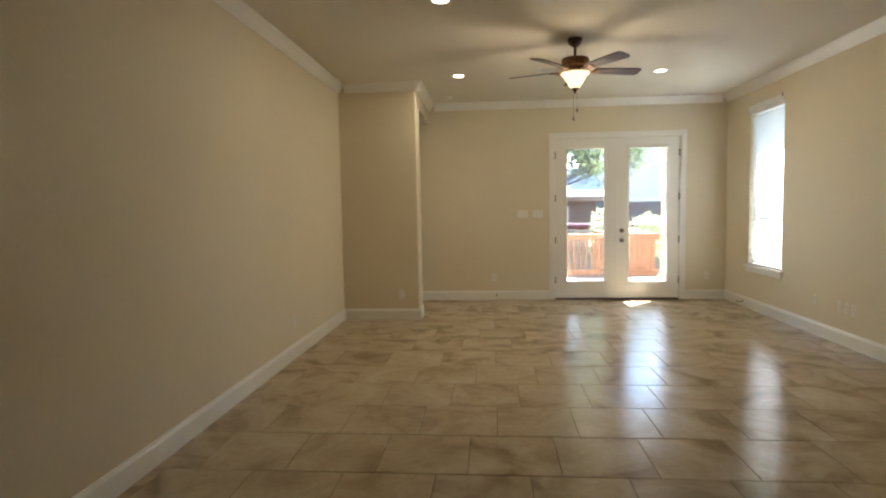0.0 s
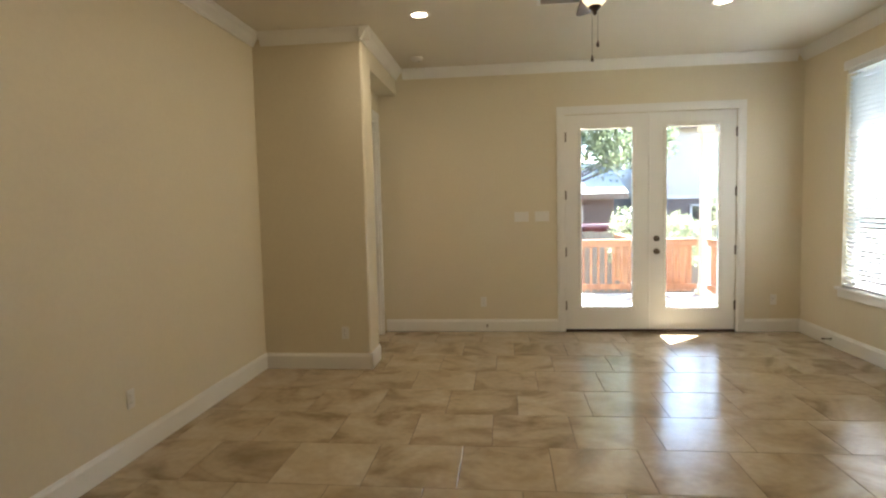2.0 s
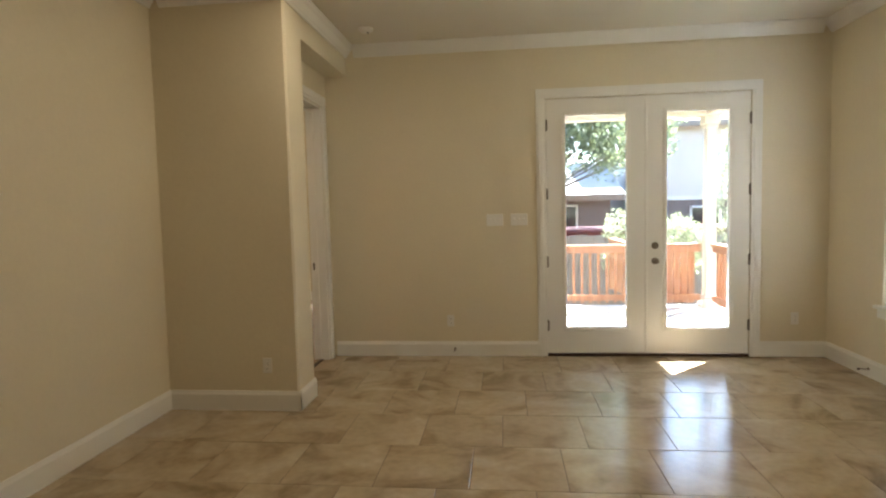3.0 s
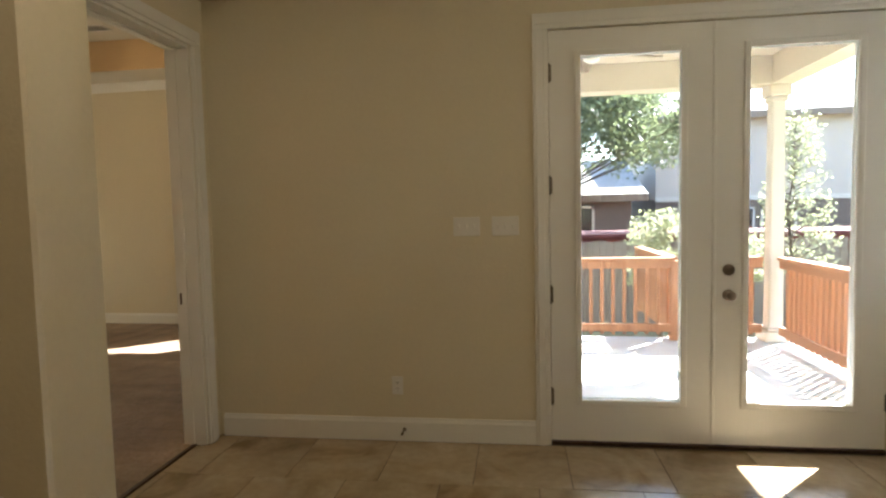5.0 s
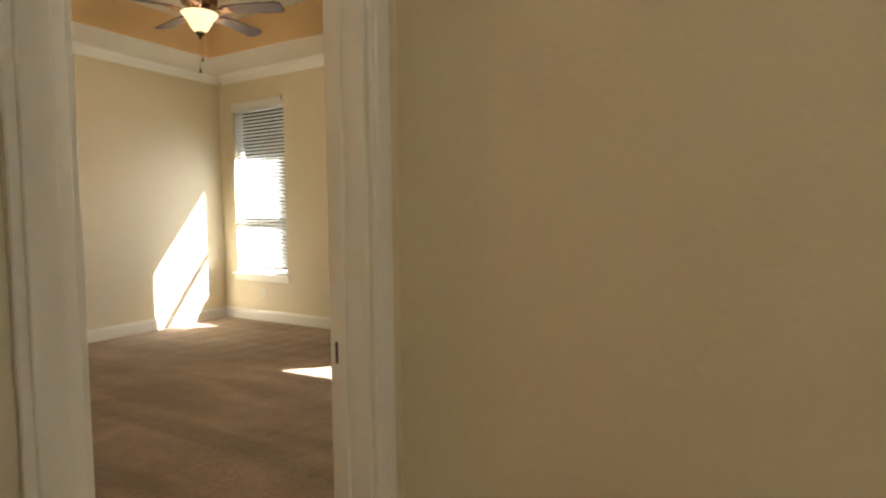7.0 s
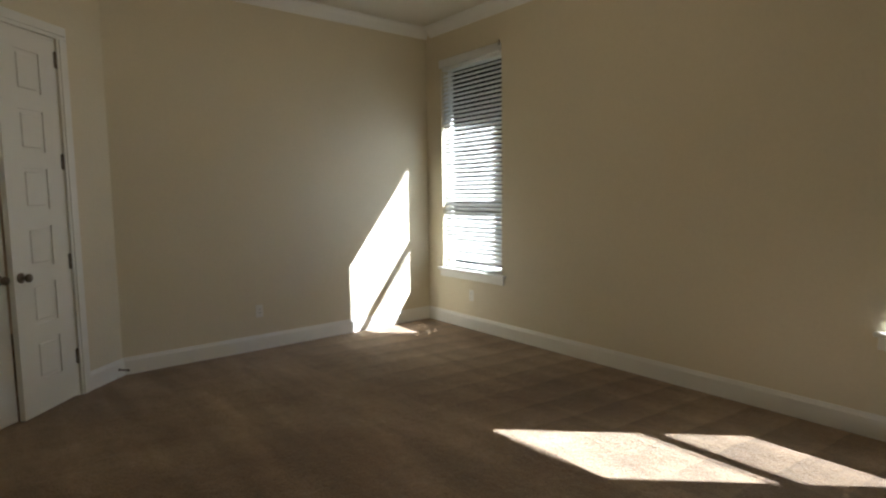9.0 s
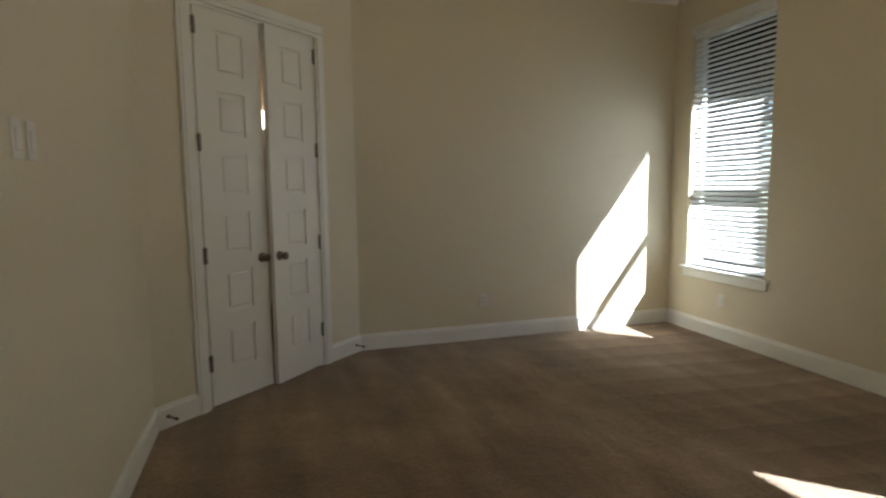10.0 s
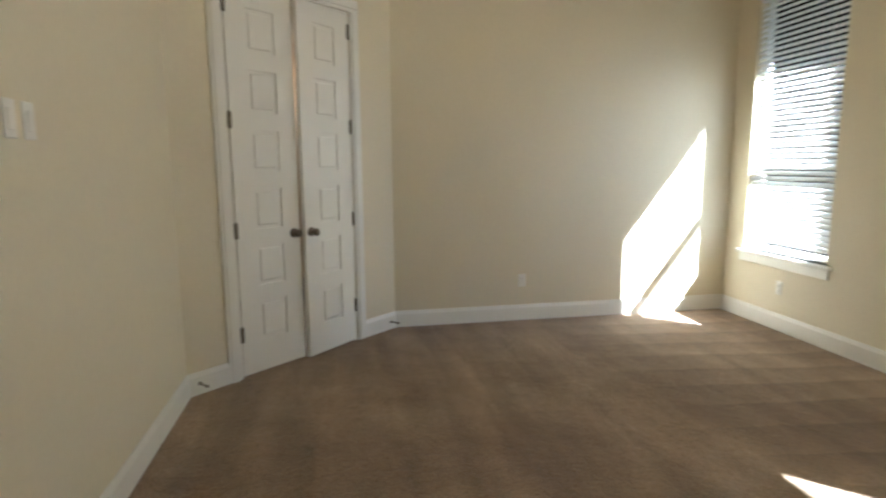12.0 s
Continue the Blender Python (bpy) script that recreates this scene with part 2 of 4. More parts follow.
DECKC = mat("pale_concrete", (0.68, 0.67, 0.66), rough=0.85, vary=0.18, scale=1.6, fine=0.12, fine_scale=60, bump=0.2, bump_scale=90)
CEDAR = mat("red_cedar_stain", (0.46, 0.225, 0.115), rough=0.6, dark=(0.31, 0.13, 0.06), scale=4.0, stretch=(6, 6, 0.6), island=0.25, bump=0.15, bump_scale=25)
PORCH = mat("cream_porch_paint", (0.56, 0.50, 0.43), rough=0.7, vary=0.05, scale=2.0)
SIDING = mat("grey_lap_siding", (0.50, 0.43, 0.375), rough=0.8, vary=0.08, scale=1.0)
STUCCO = mat("tan_house_siding", (0.55, 0.50, 0.42), rough=0.85, vary=0.1, scale=1.0, bump=0.2)
BRICK = brick_mat("dark_brown_brick", (0.11, 0.075, 0.06), (0.15, 0.10, 0.08), (0.2, 0.18, 0.16))
SHINGLE = mat("grey_shingle", (0.40, 0.375, 0.345), rough=0.95, vary=0.3, scale=3.0, fine=0.3, fine_scale=12.0, bump=0.4, bump_scale=14)
FENCE = mat("weathered_fence_wood", (0.26, 0.21, 0.17), rough=0.9, dark=(0.17, 0.13, 0.10), scale=3.0, stretch=(5, 5, 0.5), island=0.3)
BARN = mat("barn_red_paint", (0.14, 0.035, 0.035), rough=0.8, vary=0.3, scale=2.0)
GRASS = mat("dry_lawn", (0.22, 0.22, 0.10), rough=1.0, dark=(0.26, 0.21, 0.12), scale=0.8, fine=0.4, fine_scale=30, bump=0.6, bump_scale=40)
BARK = mat("grey_bark", (0.13, 0.10, 0.075), rough=1.0, vary=0.4, scale=6.0, bump=0.6, bump_scale=18, stretch=(3, 3, 0.6))


def leaf_mat(name, colour):
    m = mat(name, colour, rough=0.5, island=0.45)
    thin_light(m, (colour[0] * 1.6, colour[1] * 1.6, colour[2] * 1.25), 0.45)
    return m


LEAF = leaf_mat("oak_leaf", (0.12, 0.14, 0.09))
LEAF2 = leaf_mat("shrub_leaf", (0.27, 0.28, 0.20))
SHELFM = mat("painted_shelf_board", (0.66, 0.54, 0.42), rough=0.5, vary=0.05, scale=3.0)
CLOSETW = mat("closet_wall_paint", (0.62, 0.48, 0.34), rough=0.7, vary=0.04, scale=1.2)


# ---- building tools ----
def box(bm, a, b, bevel=0.0, m=None):
    """A box from corner a to corner b, in the frame m."""
    made = bmesh.ops.create_cube(bm, size=1.0)["verts"]
    c = [(p + q) / 2 for p, q in zip(a, b)]
    s = [abs(q - p) for p, q in zip(a, b)]
    for v in made:
        v.co = Vector((c[0] + v.co.x * s[0], c[1] + v.co.y * s[1], c[2] + v.co.z * s[2]))
    if bevel:
        edges = list({e for v in made for e in v.link_edges})
        made = [v for f in bmesh.ops.bevel(bm, geom=edges, offset=bevel, segments=1, affect="EDGES", profile=0.5)["faces"] for v in f.verts] + [v for v in made if v.is_valid]
        made = list({v for v in made if v.is_valid})
    if m:
        bmesh.ops.transform(bm, matrix=m, verts=made)
    return bm


def lathe(bm, profile, m=None, steps=24):
    """A body turned round z from (radius, height) pairs."""
    rings = []
    for r, z in profile:
        rings.append([bm.verts.new((r * math.cos(2 * math.pi * k / steps), r * math.sin(2 * math.pi * k / steps), z)) for k in range(steps)])
    for a, b in zip(rings, rings[1:]):
        for k in range(steps):
            bm.faces.new((a[k], a[(k + 1) % steps], b[(k + 1) % steps], b[k]))
    if profile[0][0] > 1e-4:
        bm.faces.new(rings[0][::-1])
    if profile[-1][0] > 1e-4:
        bm.faces.new(rings[-1])
    if m:
        bmesh.ops.transform(bm, matrix=m, verts=[v for ring in rings for v in ring])
    return bm


def tube(bm, a, b, r0, r1=None, steps=10):
    a, b = Vector(a), Vector(b)
    r1 = r0 if r1 is None else r1
    turn = (b - a).to_track_quat("Z", "Y").to_matrix().to_4x4()
    return lathe(bm, [(r0, 0), (r1, (b - a).length)], Matrix.Translation(a) @ turn, steps)


def sweep(bm, profile, a, b, out):
    """A moulding from a to b; the profile gives (out from the wall, up)."""
    a, b, out = Vector(a), Vector(b), Vector(out).normalized()
    ends = [[bm.verts.new(p + out * u + Vector((0, 0, w))) for u, w in profile] for p in (a, b)]
    k = len(profile)
    for i in range(k):
        bm.faces.new((ends[0][i], ends[0][(i + 1) % k], ends[1][(i + 1) % k], ends[1][i]))
    bm.faces.new(ends[0][::-1])
    bm.faces.new(ends[1])
    return bm


def mesh_of(name, bm, material, smooth=False):
    bmesh.ops.recalc_face_normals(bm, faces=bm.faces)
    me = bpy.data.meshes.new(name)
    bm.to_mesh(me)
    bm.free()
    me.materials.append(material)
    if smooth:
        for p in me.polygons:
            p.use_smooth = True
    return me


def part(name, bm, material, parent=None, label="", smooth=False, m=None):
    ob = new(name, mesh_of(name, bm, material, smooth))
    if parent:
        ob.parent = parent
    if m:
        ob.matrix_basis = m
    return tagged(ob, label)


def shared(name, me, parent, m):
    ob = new(name, me)
    ob.parent = parent
    ob.matrix_basis = m
    return ob


def thing(name, m, label, category, group="", kind=""):
    """An empty at its base, which holds a thing's parts."""
    ob = new(name)
    ob.matrix_basis = m
    return tagged(ob, label, category, group, kind)


def structure(name, bm, material, label, category):
    return tagged(part(name, bm, material), label, category, kind="structure")


def boxes(*pairs, bevel=0.0):
    bm = bmesh.new()
    for a, b in pairs:
        box(bm, a, b, bevel)
    return bm


# ---- the shell of the house ----
WX, EX, NY, SY, H = -2.04, 3.43, 8.877, -3.2, 3.05          # living room
BW, BE, BS, BN, BH = -6.58, -1.30, 8.06, 12.565, 3.20         # bedroom
DX0, DX1 = -1.40, -1.25                                       # the wall with the bedroom doorway
DY0, DY1, DZ = 7.85, 8.716, 2.46                               # its opening
NIBX, NIBY0, NIBY1, HDZ = -1.035, 7.285, 7.63, 2.77
FX0, FX1, FZ = 0.885, 2.75, 2.47                              # french door opening
MIDX = (FX0 + FX1) / 2
W1 = (-6.315, -5.39, 0.62, 2.76)                               # bedroom windows: x0, x1, z0, z1
W2 = (-2.33, -1.39, 0.62, 2.76)
W3 = (7.20, 8.10, 0.61, 2.68)                                 # living room window: y0, y1, z0, z1
T = 0.16
SKEW = 1.7                                                    # the bedroom window wall runs this much out of square
NWALL = pose(BW, BN, 0, 0, 0, -SKEW)                          # local x along it from the corner, local -y into the room
BNE = BN - (BE - BW) * math.tan(radians(SKEW))

structure("wall_west", boxes(((WX - 0.12, SY, 0), (WX, NIBY0, H))), WALL, "cream painted living room wall with orange-peel texture", "wall")
bm = box(bmesh.new(), (WX - 0.12, NIBY0, -0.02), (NIBX, NIBY1, H), 0.014)
box(bm, (DX1, NIBY1 - 0.014, HDZ), (NIBX, NY, H))
structure("wall_nib", bm, WALL, "cream painted wall end and lowered header beside the bedroom doorway", "wall")
structure("wall_doorway", boxes(((DX0, NIBY1, 0), (DX1, DY0, H)), ((DX0, DY1, 0), (DX1, NY + T, H)), ((DX0, DY0, DZ), (DX1, DY1, H)), ((DX0, NIBY1, H), (DX1, NY + T, BH + 0.5))), WALL, "cream painted wall around the bedroom doorway", "wall")
structure("wall_north", boxes(((DX1, NY, 0), (FX0, NY + T, H + 0.1)), ((FX1, NY, 0), (EX + T, NY + T, H + 0.1)), ((FX0, NY, FZ), (FX1, NY + T, H + 0.1))), WALL, "cream painted end wall with a french door", "wall")
structure("wall_east", boxes(((EX, SY, 0), (EX + T, W3[0], H)), ((EX, W3[1], 0), (EX + T, NY, H)), ((EX, W3[0], 0), (EX + T, W3[1], W3[2])), ((EX, W3[0], W3[3]), (EX + T, W3[1], H))), WALL, "cream painted side wall with a window", "wall")
# plain wall added at the unseen end to close the room and its light
structure("closing_wall_south", boxes(((WX - 0.12, SY - T, 0), (EX + T, SY, H))), WALL, "added plain cream wall closing the unseen end behind the walk", "wall")
structure("ceiling", boxes(((WX - 0.12, SY - T, H), (EX + T, NY, H + 0.12))), CEIL, "cream textured flat living room ceiling", "ceiling")

bm = bmesh.new()
for xa, xb, za, zb in ((-T, W1[0] - BW, 0, BH), (W1[1] - BW, W2[0] - BW, 0, BH), (W2[1] - BW, BE + T - BW, 0, BH), (W1[0] - BW, W1[1] - BW, 0, W1[2]),
                       (W1[0] - BW, W1[1] - BW, W1[3], BH), (W2[0] - BW, W2[1] - BW, 0, W2[2]), (W2[0] - BW, W2[1] - BW, W2[3], BH)):
    box(bm, (xa, 0, za), (xb, T, zb), m=NWALL)
structure("wall_bedroom_north", bm, WALL, "cream painted bedroom wall with two windows", "wall")
structure("wall_bedroom_east", boxes(((BE, NY + T, 0), (BE + T, BN, BH))), WALL, "cream painted bedroom wall towards the porch", "wall")
structure("wall_bedroom_west", boxes(((BW - T, 9.44, 0), (BW, BN, BH))), WALL, "cream painted bedroom wall catching sunlight", "wall")
CX0, CX1, CZ = -2.995, -2.14, 2.46                             # closet doorway
structure("wall_bedroom_south", boxes(((-5.42, BS - 0.12, 0), (CX0, BS, BH)), ((CX1, BS - 0.12, 0), (-1.62, BS, BH)), ((-1.74, 7.74, 0), (-1.62, BS - 0.12, BH)), ((-1.62, 7.74, 0), (DX0, 7.85, BH)), ((CX0, BS - 0.12, CZ), (CX1, BS, BH))), WALL, "cream painted bedroom wall beside the closet doorway", "wall")

# the angled wall: local x along it from its near corner, local y into the room
AX, AY = Vector((-5.32, BS, 0)), Vector((BW, 9.44, 0))
ALEN = (AY - AX).length
ANG = math.degrees(math.atan2(AY.y - AX.y, AY.x - AX.x))
ANGLED = pose(AX.x, AX.y, 0, 0, 0, ANG)                       # local y points away from the bedroom's far side
A0, A1, AZ = 0.365, 1.415, 2.50                               # the double door's opening
bm = bmesh.new()
for a, b in (((-0.05, 0, 0), (A0, 0.12, BH)), ((A1, 0, 0), (ALEN + 0.08, 0.12, BH)), ((A0, 0, AZ), (A1, 0.12, BH))):
    box(bm, a, b, m=ANGLED)
structure("wall_bedroom_angled", bm, WALL, "cream painted angled wall holding a double door", "wall")

# tray ceiling: a flat border, sloped sides and a raised middle
bm = bmesh.new()
TX0, TX1, TY0, TY1, TZ = BW + 0.70, BE - 0.75, BS + 0.70, BN - 0.70, BH + 0.36
for a, b in (((BW - T, BS - 0.12, BH), (BE + T, TY0, BH + 0.08)), ((BW - T, TY1, BH), (BE + T, BN + T, BH + 0.08)),
             ((BW - T, TY0, BH), (TX0, TY1, BH + 0.08)), ((TX1, TY0, BH), (BE + T, TY1, BH + 0.08)), ((TX0 - 0.1, TY0 - 0.1, TZ), (TX1 + 0.1, TY1 + 0.1, TZ + 0.1))):
    box(bm, a, b)
structure("ceiling_bedroom", bm, CEIL, "cream tray ceiling with a raised middle", "ceiling")
structure("tray_side", boxes(((TX0 - 0.05, TY0 - 0.05, BH + 0.001), (TX0 + 0.004, TY1 + 0.05, TZ - 0.001)), ((TX1 - 0.004, TY0 - 0.05, BH + 0.001), (TX1 + 0.05, TY1 + 0.05, TZ - 0.001)),
          ((TX0 + 0.004, TY0 - 0.05, BH + 0.001), (TX1 - 0.004, TY0 + 0.004, TZ - 0.001)), ((TX0 + 0.004, TY1 - 0.004, BH + 0.001), (TX1 - 0.004, TY1 + 0.05, TZ - 0.001))), TRAY, "tan painted upright sides of the tray ceiling", "trim")

# closet and bathroom behind
structure("wall_closet", boxes(((-4.26, 6.62, 0), (-2.16, 6.74, BH)), ((-4.38, 6.62, 0), (-4.26, BS - 0.12, BH))), CLOSETW, "tan painted closet walls", "wall")
structure("ceiling_closet", boxes(((-4.74, 6.62, 2.75), (-2.16, BS - 0.12, 2.83))), CEIL, "cream closet ceiling", "ceiling")
structure("wall_bathroom", boxes(((-9.1, 6.6, 0), (-9.0, 11.0, 2.8)), ((-9.0, 6.5, 0), (-5.2, 6.6, 2.8)), ((-9.0, 10.4, 0), (BW - T, 10.5, 2.8)), ((-5.3, 6.6, 0), (-5.2, BS - 0.13, 2.8))), CLOSETW, "tan painted bathroom walls", "wall")
structure("ceiling_bathroom", boxes(((-9.1, 6.5, 2.8), (BW - T, 10.5, 2.9)), ((BW - T, 6.5, 2.8), (-5.2, BS - 0.13, 2.9))), CEIL, "cream bathroom ceiling", "ceiling")
structure("floor_bathroom", boxes(((-9.1, 6.5, -0.1), (BW - T, 10.5, -0.004)), ((BW - T, 6.5, -0.1), (-4.75, 6.61, -0.004))), GROUT, "dark bathroom floor", "floor")

carpet = structure("floor_bedroom", boxes(((BW - T, 6.62, -0.1), (-2.16, BN + T, 0.006)), ((-2.16, NIBY1, -0.1), (-1.33, BN + T, 0.006)), ((-1.33, NY + T, -0.1), (BE + T, BN + T, 0.006))), CARPET, "brown cut-pile carpet with brushed marks", "carpet")

# ---- mouldings ----
BASE = [(0, 0), (0.017, 0), (0.017, 0.118), (0.011, 0.132), (0.008, 0.145), (0, 0.145)]
CROWN = [(px * 0.96, pz * 0.96) for px, pz in [(0, -0.11), (0.012, -0.11), (0.02, -0.095), (0.03, -0.085), (0.06, -0.04), (0.08, -0.022), (0.085, -0.012), (0.095, -0.012), (0.095, 0), (0, 0)]]


def runs(name, profile, segments, z, label):
    bm = bmesh.new()
    for a, b, out in segments:
        sweep(bm, profile, (*a, z), (*b, z), (*out, 0))
    return structure(name, bm, TRIM, label, "trim")


N, S, E, W = (0, 1), (0, -1), (1, 0), (-1, 0)
NOUT = (-math.sin(radians(SKEW)), -math.cos(radians(SKEW)))
runs("baseboard", BASE, [((WX, SY), (WX, NIBY0), E), ((WX + 0.017, NIBY0), (NIBX + 0.017, NIBY0), S), ((NIBX, NIBY0 - 0.017), (NIBX, NIBY1), E),
     ((DX1 + 0.03, NY), (FX0 - 0.09, NY), S), ((FX1 + 0.09, NY), (EX - 0.017, NY), S), ((EX, SY), (EX, NY), W)], 0, "white painted tall baseboard")
runs("crown_moulding", CROWN, [((WX, SY), (WX, NIBY0), E), ((WX + 0.084, NIBY0), (NIBX + 0.084, NIBY0), S), ((NIBX, NIBY0 - 0.084), (NIBX, NY), E),
     ((NIBX + 0.084, NY), (EX - 0.084, NY), S), ((EX, SY), (EX, NY), W)], H, "white painted crown moulding")
ad = Vector((-math.sin(radians(ANG)), math.cos(radians(ANG)), 0)) * -1
p0, p1 = AX + (AY - AX).normalized() * (A0 - 0.085), AX + (AY - AX).normalized() * (A1 + 0.085)
runs("baseboard_bedroom", BASE, [((CX0 - 0.09, BS), (-5.32, BS), N), ((AX.x, AX.y), (p0.x, p0.y), (ad.x, ad.y)), ((p1.x, p1.y), (AY.x, AY.y), (ad.x, ad.y)),
     ((BW, 9.44), (BW, BN), E), ((BW + 0.017, BN), (BE, BNE), NOUT), ((BE, NY + T), (BE, BNE), W)], 0, "white painted tall bedroom baseboard")
runs("crown_moulding_bedroom", CROWN, [((-1.62, BS), (-5.32, BS), N), ((AX.x, AX.y), (AY.x, AY.y), (ad.x, ad.y)), ((BW, 9.44), (BW, BN), E), ((BW + 0.084, BN), (BE, BNE), NOUT), ((BE, NY + T), (BE, BNE), W)], BH, "white painted bedroom crown moulding")


def casing(name, width, height, m, label, w=0.09):
    """A door casing round an opening of that width, its local x along the wall and local -y out of it."""
    bm = bmesh.new()
    strips = [((-w, 0, 0), (0, 0, height)), ((width, 0, 0), (width + w, 0, height))]
    for (x0, _, z0), (x1, _, z1) in strips:
        box(bm, (x0, -0.018, z0), (x1, 0, z1), 0.003)
        box(bm, (x0 + 0.018, -0.026, z0), (x1 - 0.026, -0.014, z1), 0.003)
    box(bm, (-w, -0.018, height), (width + w, 0, height + w), 0.003)
    box(bm, (-w + 0.018, -0.026, height + 0.026), (width + w - 0.018, -0.014, height + w - 0.018), 0.003)
    ob = structure(name, bm, TRIM, label, "door casing")
    ob.matrix_basis = m
    return ob


def jamb(name, width, height, depth, m, label):
    bm = bmesh.new()
    for a, b in (((0, 0, 0), (0.02, depth, height)), ((width - 0.02, 0, 0), (width, depth, height)), ((0.02, 0, height - 0.02), (width - 0.02, depth, height)),
                 ((0.02, depth * 0.5, 0), (0.032, depth * 0.5 + 0.035, height - 0.02)), ((width - 0.032, depth * 0.5, 0), (width - 0.02, depth * 0.5 + 0.035, height - 0.02)),
                 ((0.032, depth * 0.5, height - 0.032), (width - 0.032, depth * 0.5 + 0.035, height - 0.02))):
        box(bm, a, b, 0.002)
    ob = structure(name, bm, TRIM, label, "door jamb")
    ob.matrix_basis = m
    return ob


DOORM = pose(DX1, DY0, 0, 0, 0, 90)                           # local x along +y, local -y towards the living room
casing("casing_bedroom_doorway", DY1 - DY0, DZ, DOORM, "white moulded casing round the bedroom doorway", w=0.10)
jamb("jamb_bedroom_doorway", DY1 - DY0, DZ, DX1 - DX0, DOORM, "white painted jamb with a door stop")
CLM = pose(CX1, BS, 0, 0, 0, 180)                             # local x along -x, local -y into the bedroom
casing("casing_closet_doorway", CX1 - CX0, CZ, CLM, "white moulded casing round the closet doorway")
jamb("jamb_closet_doorway", CX1 - CX0, CZ, 0.12, CLM, "white painted closet jamb with a door stop")
casing("casing_double_door", A1 - A0, AZ, ANGLED @ pose(A0, 0, 0), "white casing round the double door")
jamb("jamb_double_door", A1 - A0, AZ, 0.12, ANGLED @ pose(A0, 0, 0), "white painted jamb of the double door")
casing("casing_french_door", FX1 - FX0, FZ, pose(FX0, NY, 0), "white painted casing round the french door")
structure("jamb_french_door", boxes(((FX0, NY + 0.052, 0.022), (FX0 + 0.03, NY + T, FZ)), ((FX1 - 0.03, NY + 0.052, 0.022), (FX1, NY + T, FZ)), ((FX0 + 0.03, NY + 0.052, FZ - 0.03), (FX1 - 0.03, NY + T, FZ)), ((MIDX - 0.02, NY + 0.052, 0.03), (MIDX + 0.02, NY + 0.06, FZ - 0.03))), TRIM, "white painted french door jamb and stops", "door jamb")
# dark strip added where the gap under the doors lies in shade
structure("threshold", boxes(((FX0, NY - 0.005, 0), (FX1, NY + 0.12, 0.022)), bevel=0.003), BRONZE, "dark bronze threshold standing for the shaded gap under the french door", "threshold")
structure("carpet_strip", boxes(((DX0 + 0.06, DY0 + 0.02, 0.0), (DX0 + 0.085, DY1 - 0.02, 0.010))), BRONZE, "thin dark strip where tile meets carpet", "trim")


def strike(name, m):
    s = thing(name, m, "aged bronze strike plate set in the door jamb", "strike plate")
    bm = bmesh.new()
    box(bm, (-0.003, -0.022, -0.035), (0.003, 0.022, 0.035), 0.001)
    part("plate", bm, BRONZE, s)
    # solid dark block stands for the shade inside the bolt hole
    part("bolt_hole_shade", box(bmesh.new(), (-0.0036, -0.008, -0.014), (0.0036, 0.008, 0.014)), HOLE_SHADE_BUTTON, s)
    return s


strike("strike_plate", pose(DX0 + 0.045, DY1 - 0.021, 0.925, 0, 0, 90))
strike("strike_plate", pose(CX0 + 0.021, BS - 0.092, 0.995))


# ---- french doors ----
def hinge_mesh():
    bm = bmesh.new()
    tube(bm, (0, 0, -0.05), (0, 0, 0.05), 0.008, steps=8)
    lathe(bm, [(0.0, 0.05), (0.006, 0.052), (0.0, 0.06)], steps=8)
    lathe(bm, [(0.0, -0.06), (0.006, -0.052), (0.0, -0.05)], steps=8)
    box(bm, (-0.014, -0.001, -0.048), (0.014, 0.004, 0.048))
    return mesh_of("hinge", bm, STEEL)


HINGE = hinge_mesh()


def knob(parent, x, y, z, metal):
    """A round door knob on its rose, out along -y."""
    k = part("door_knob", lathe(bmesh.new(), [(0.033, 0), (0.033, 0.006), (0.028, 0.010), (0.012, 0.014), (0.011, 0.032), (0.020, 0.038), (0.027, 0.048), (0.027, 0.058), (0.019, 0.066), (0.0, 0.068)],
             pose(x, y, z, 90), 20), metal, parent, "round metal door knob", True)
    return k


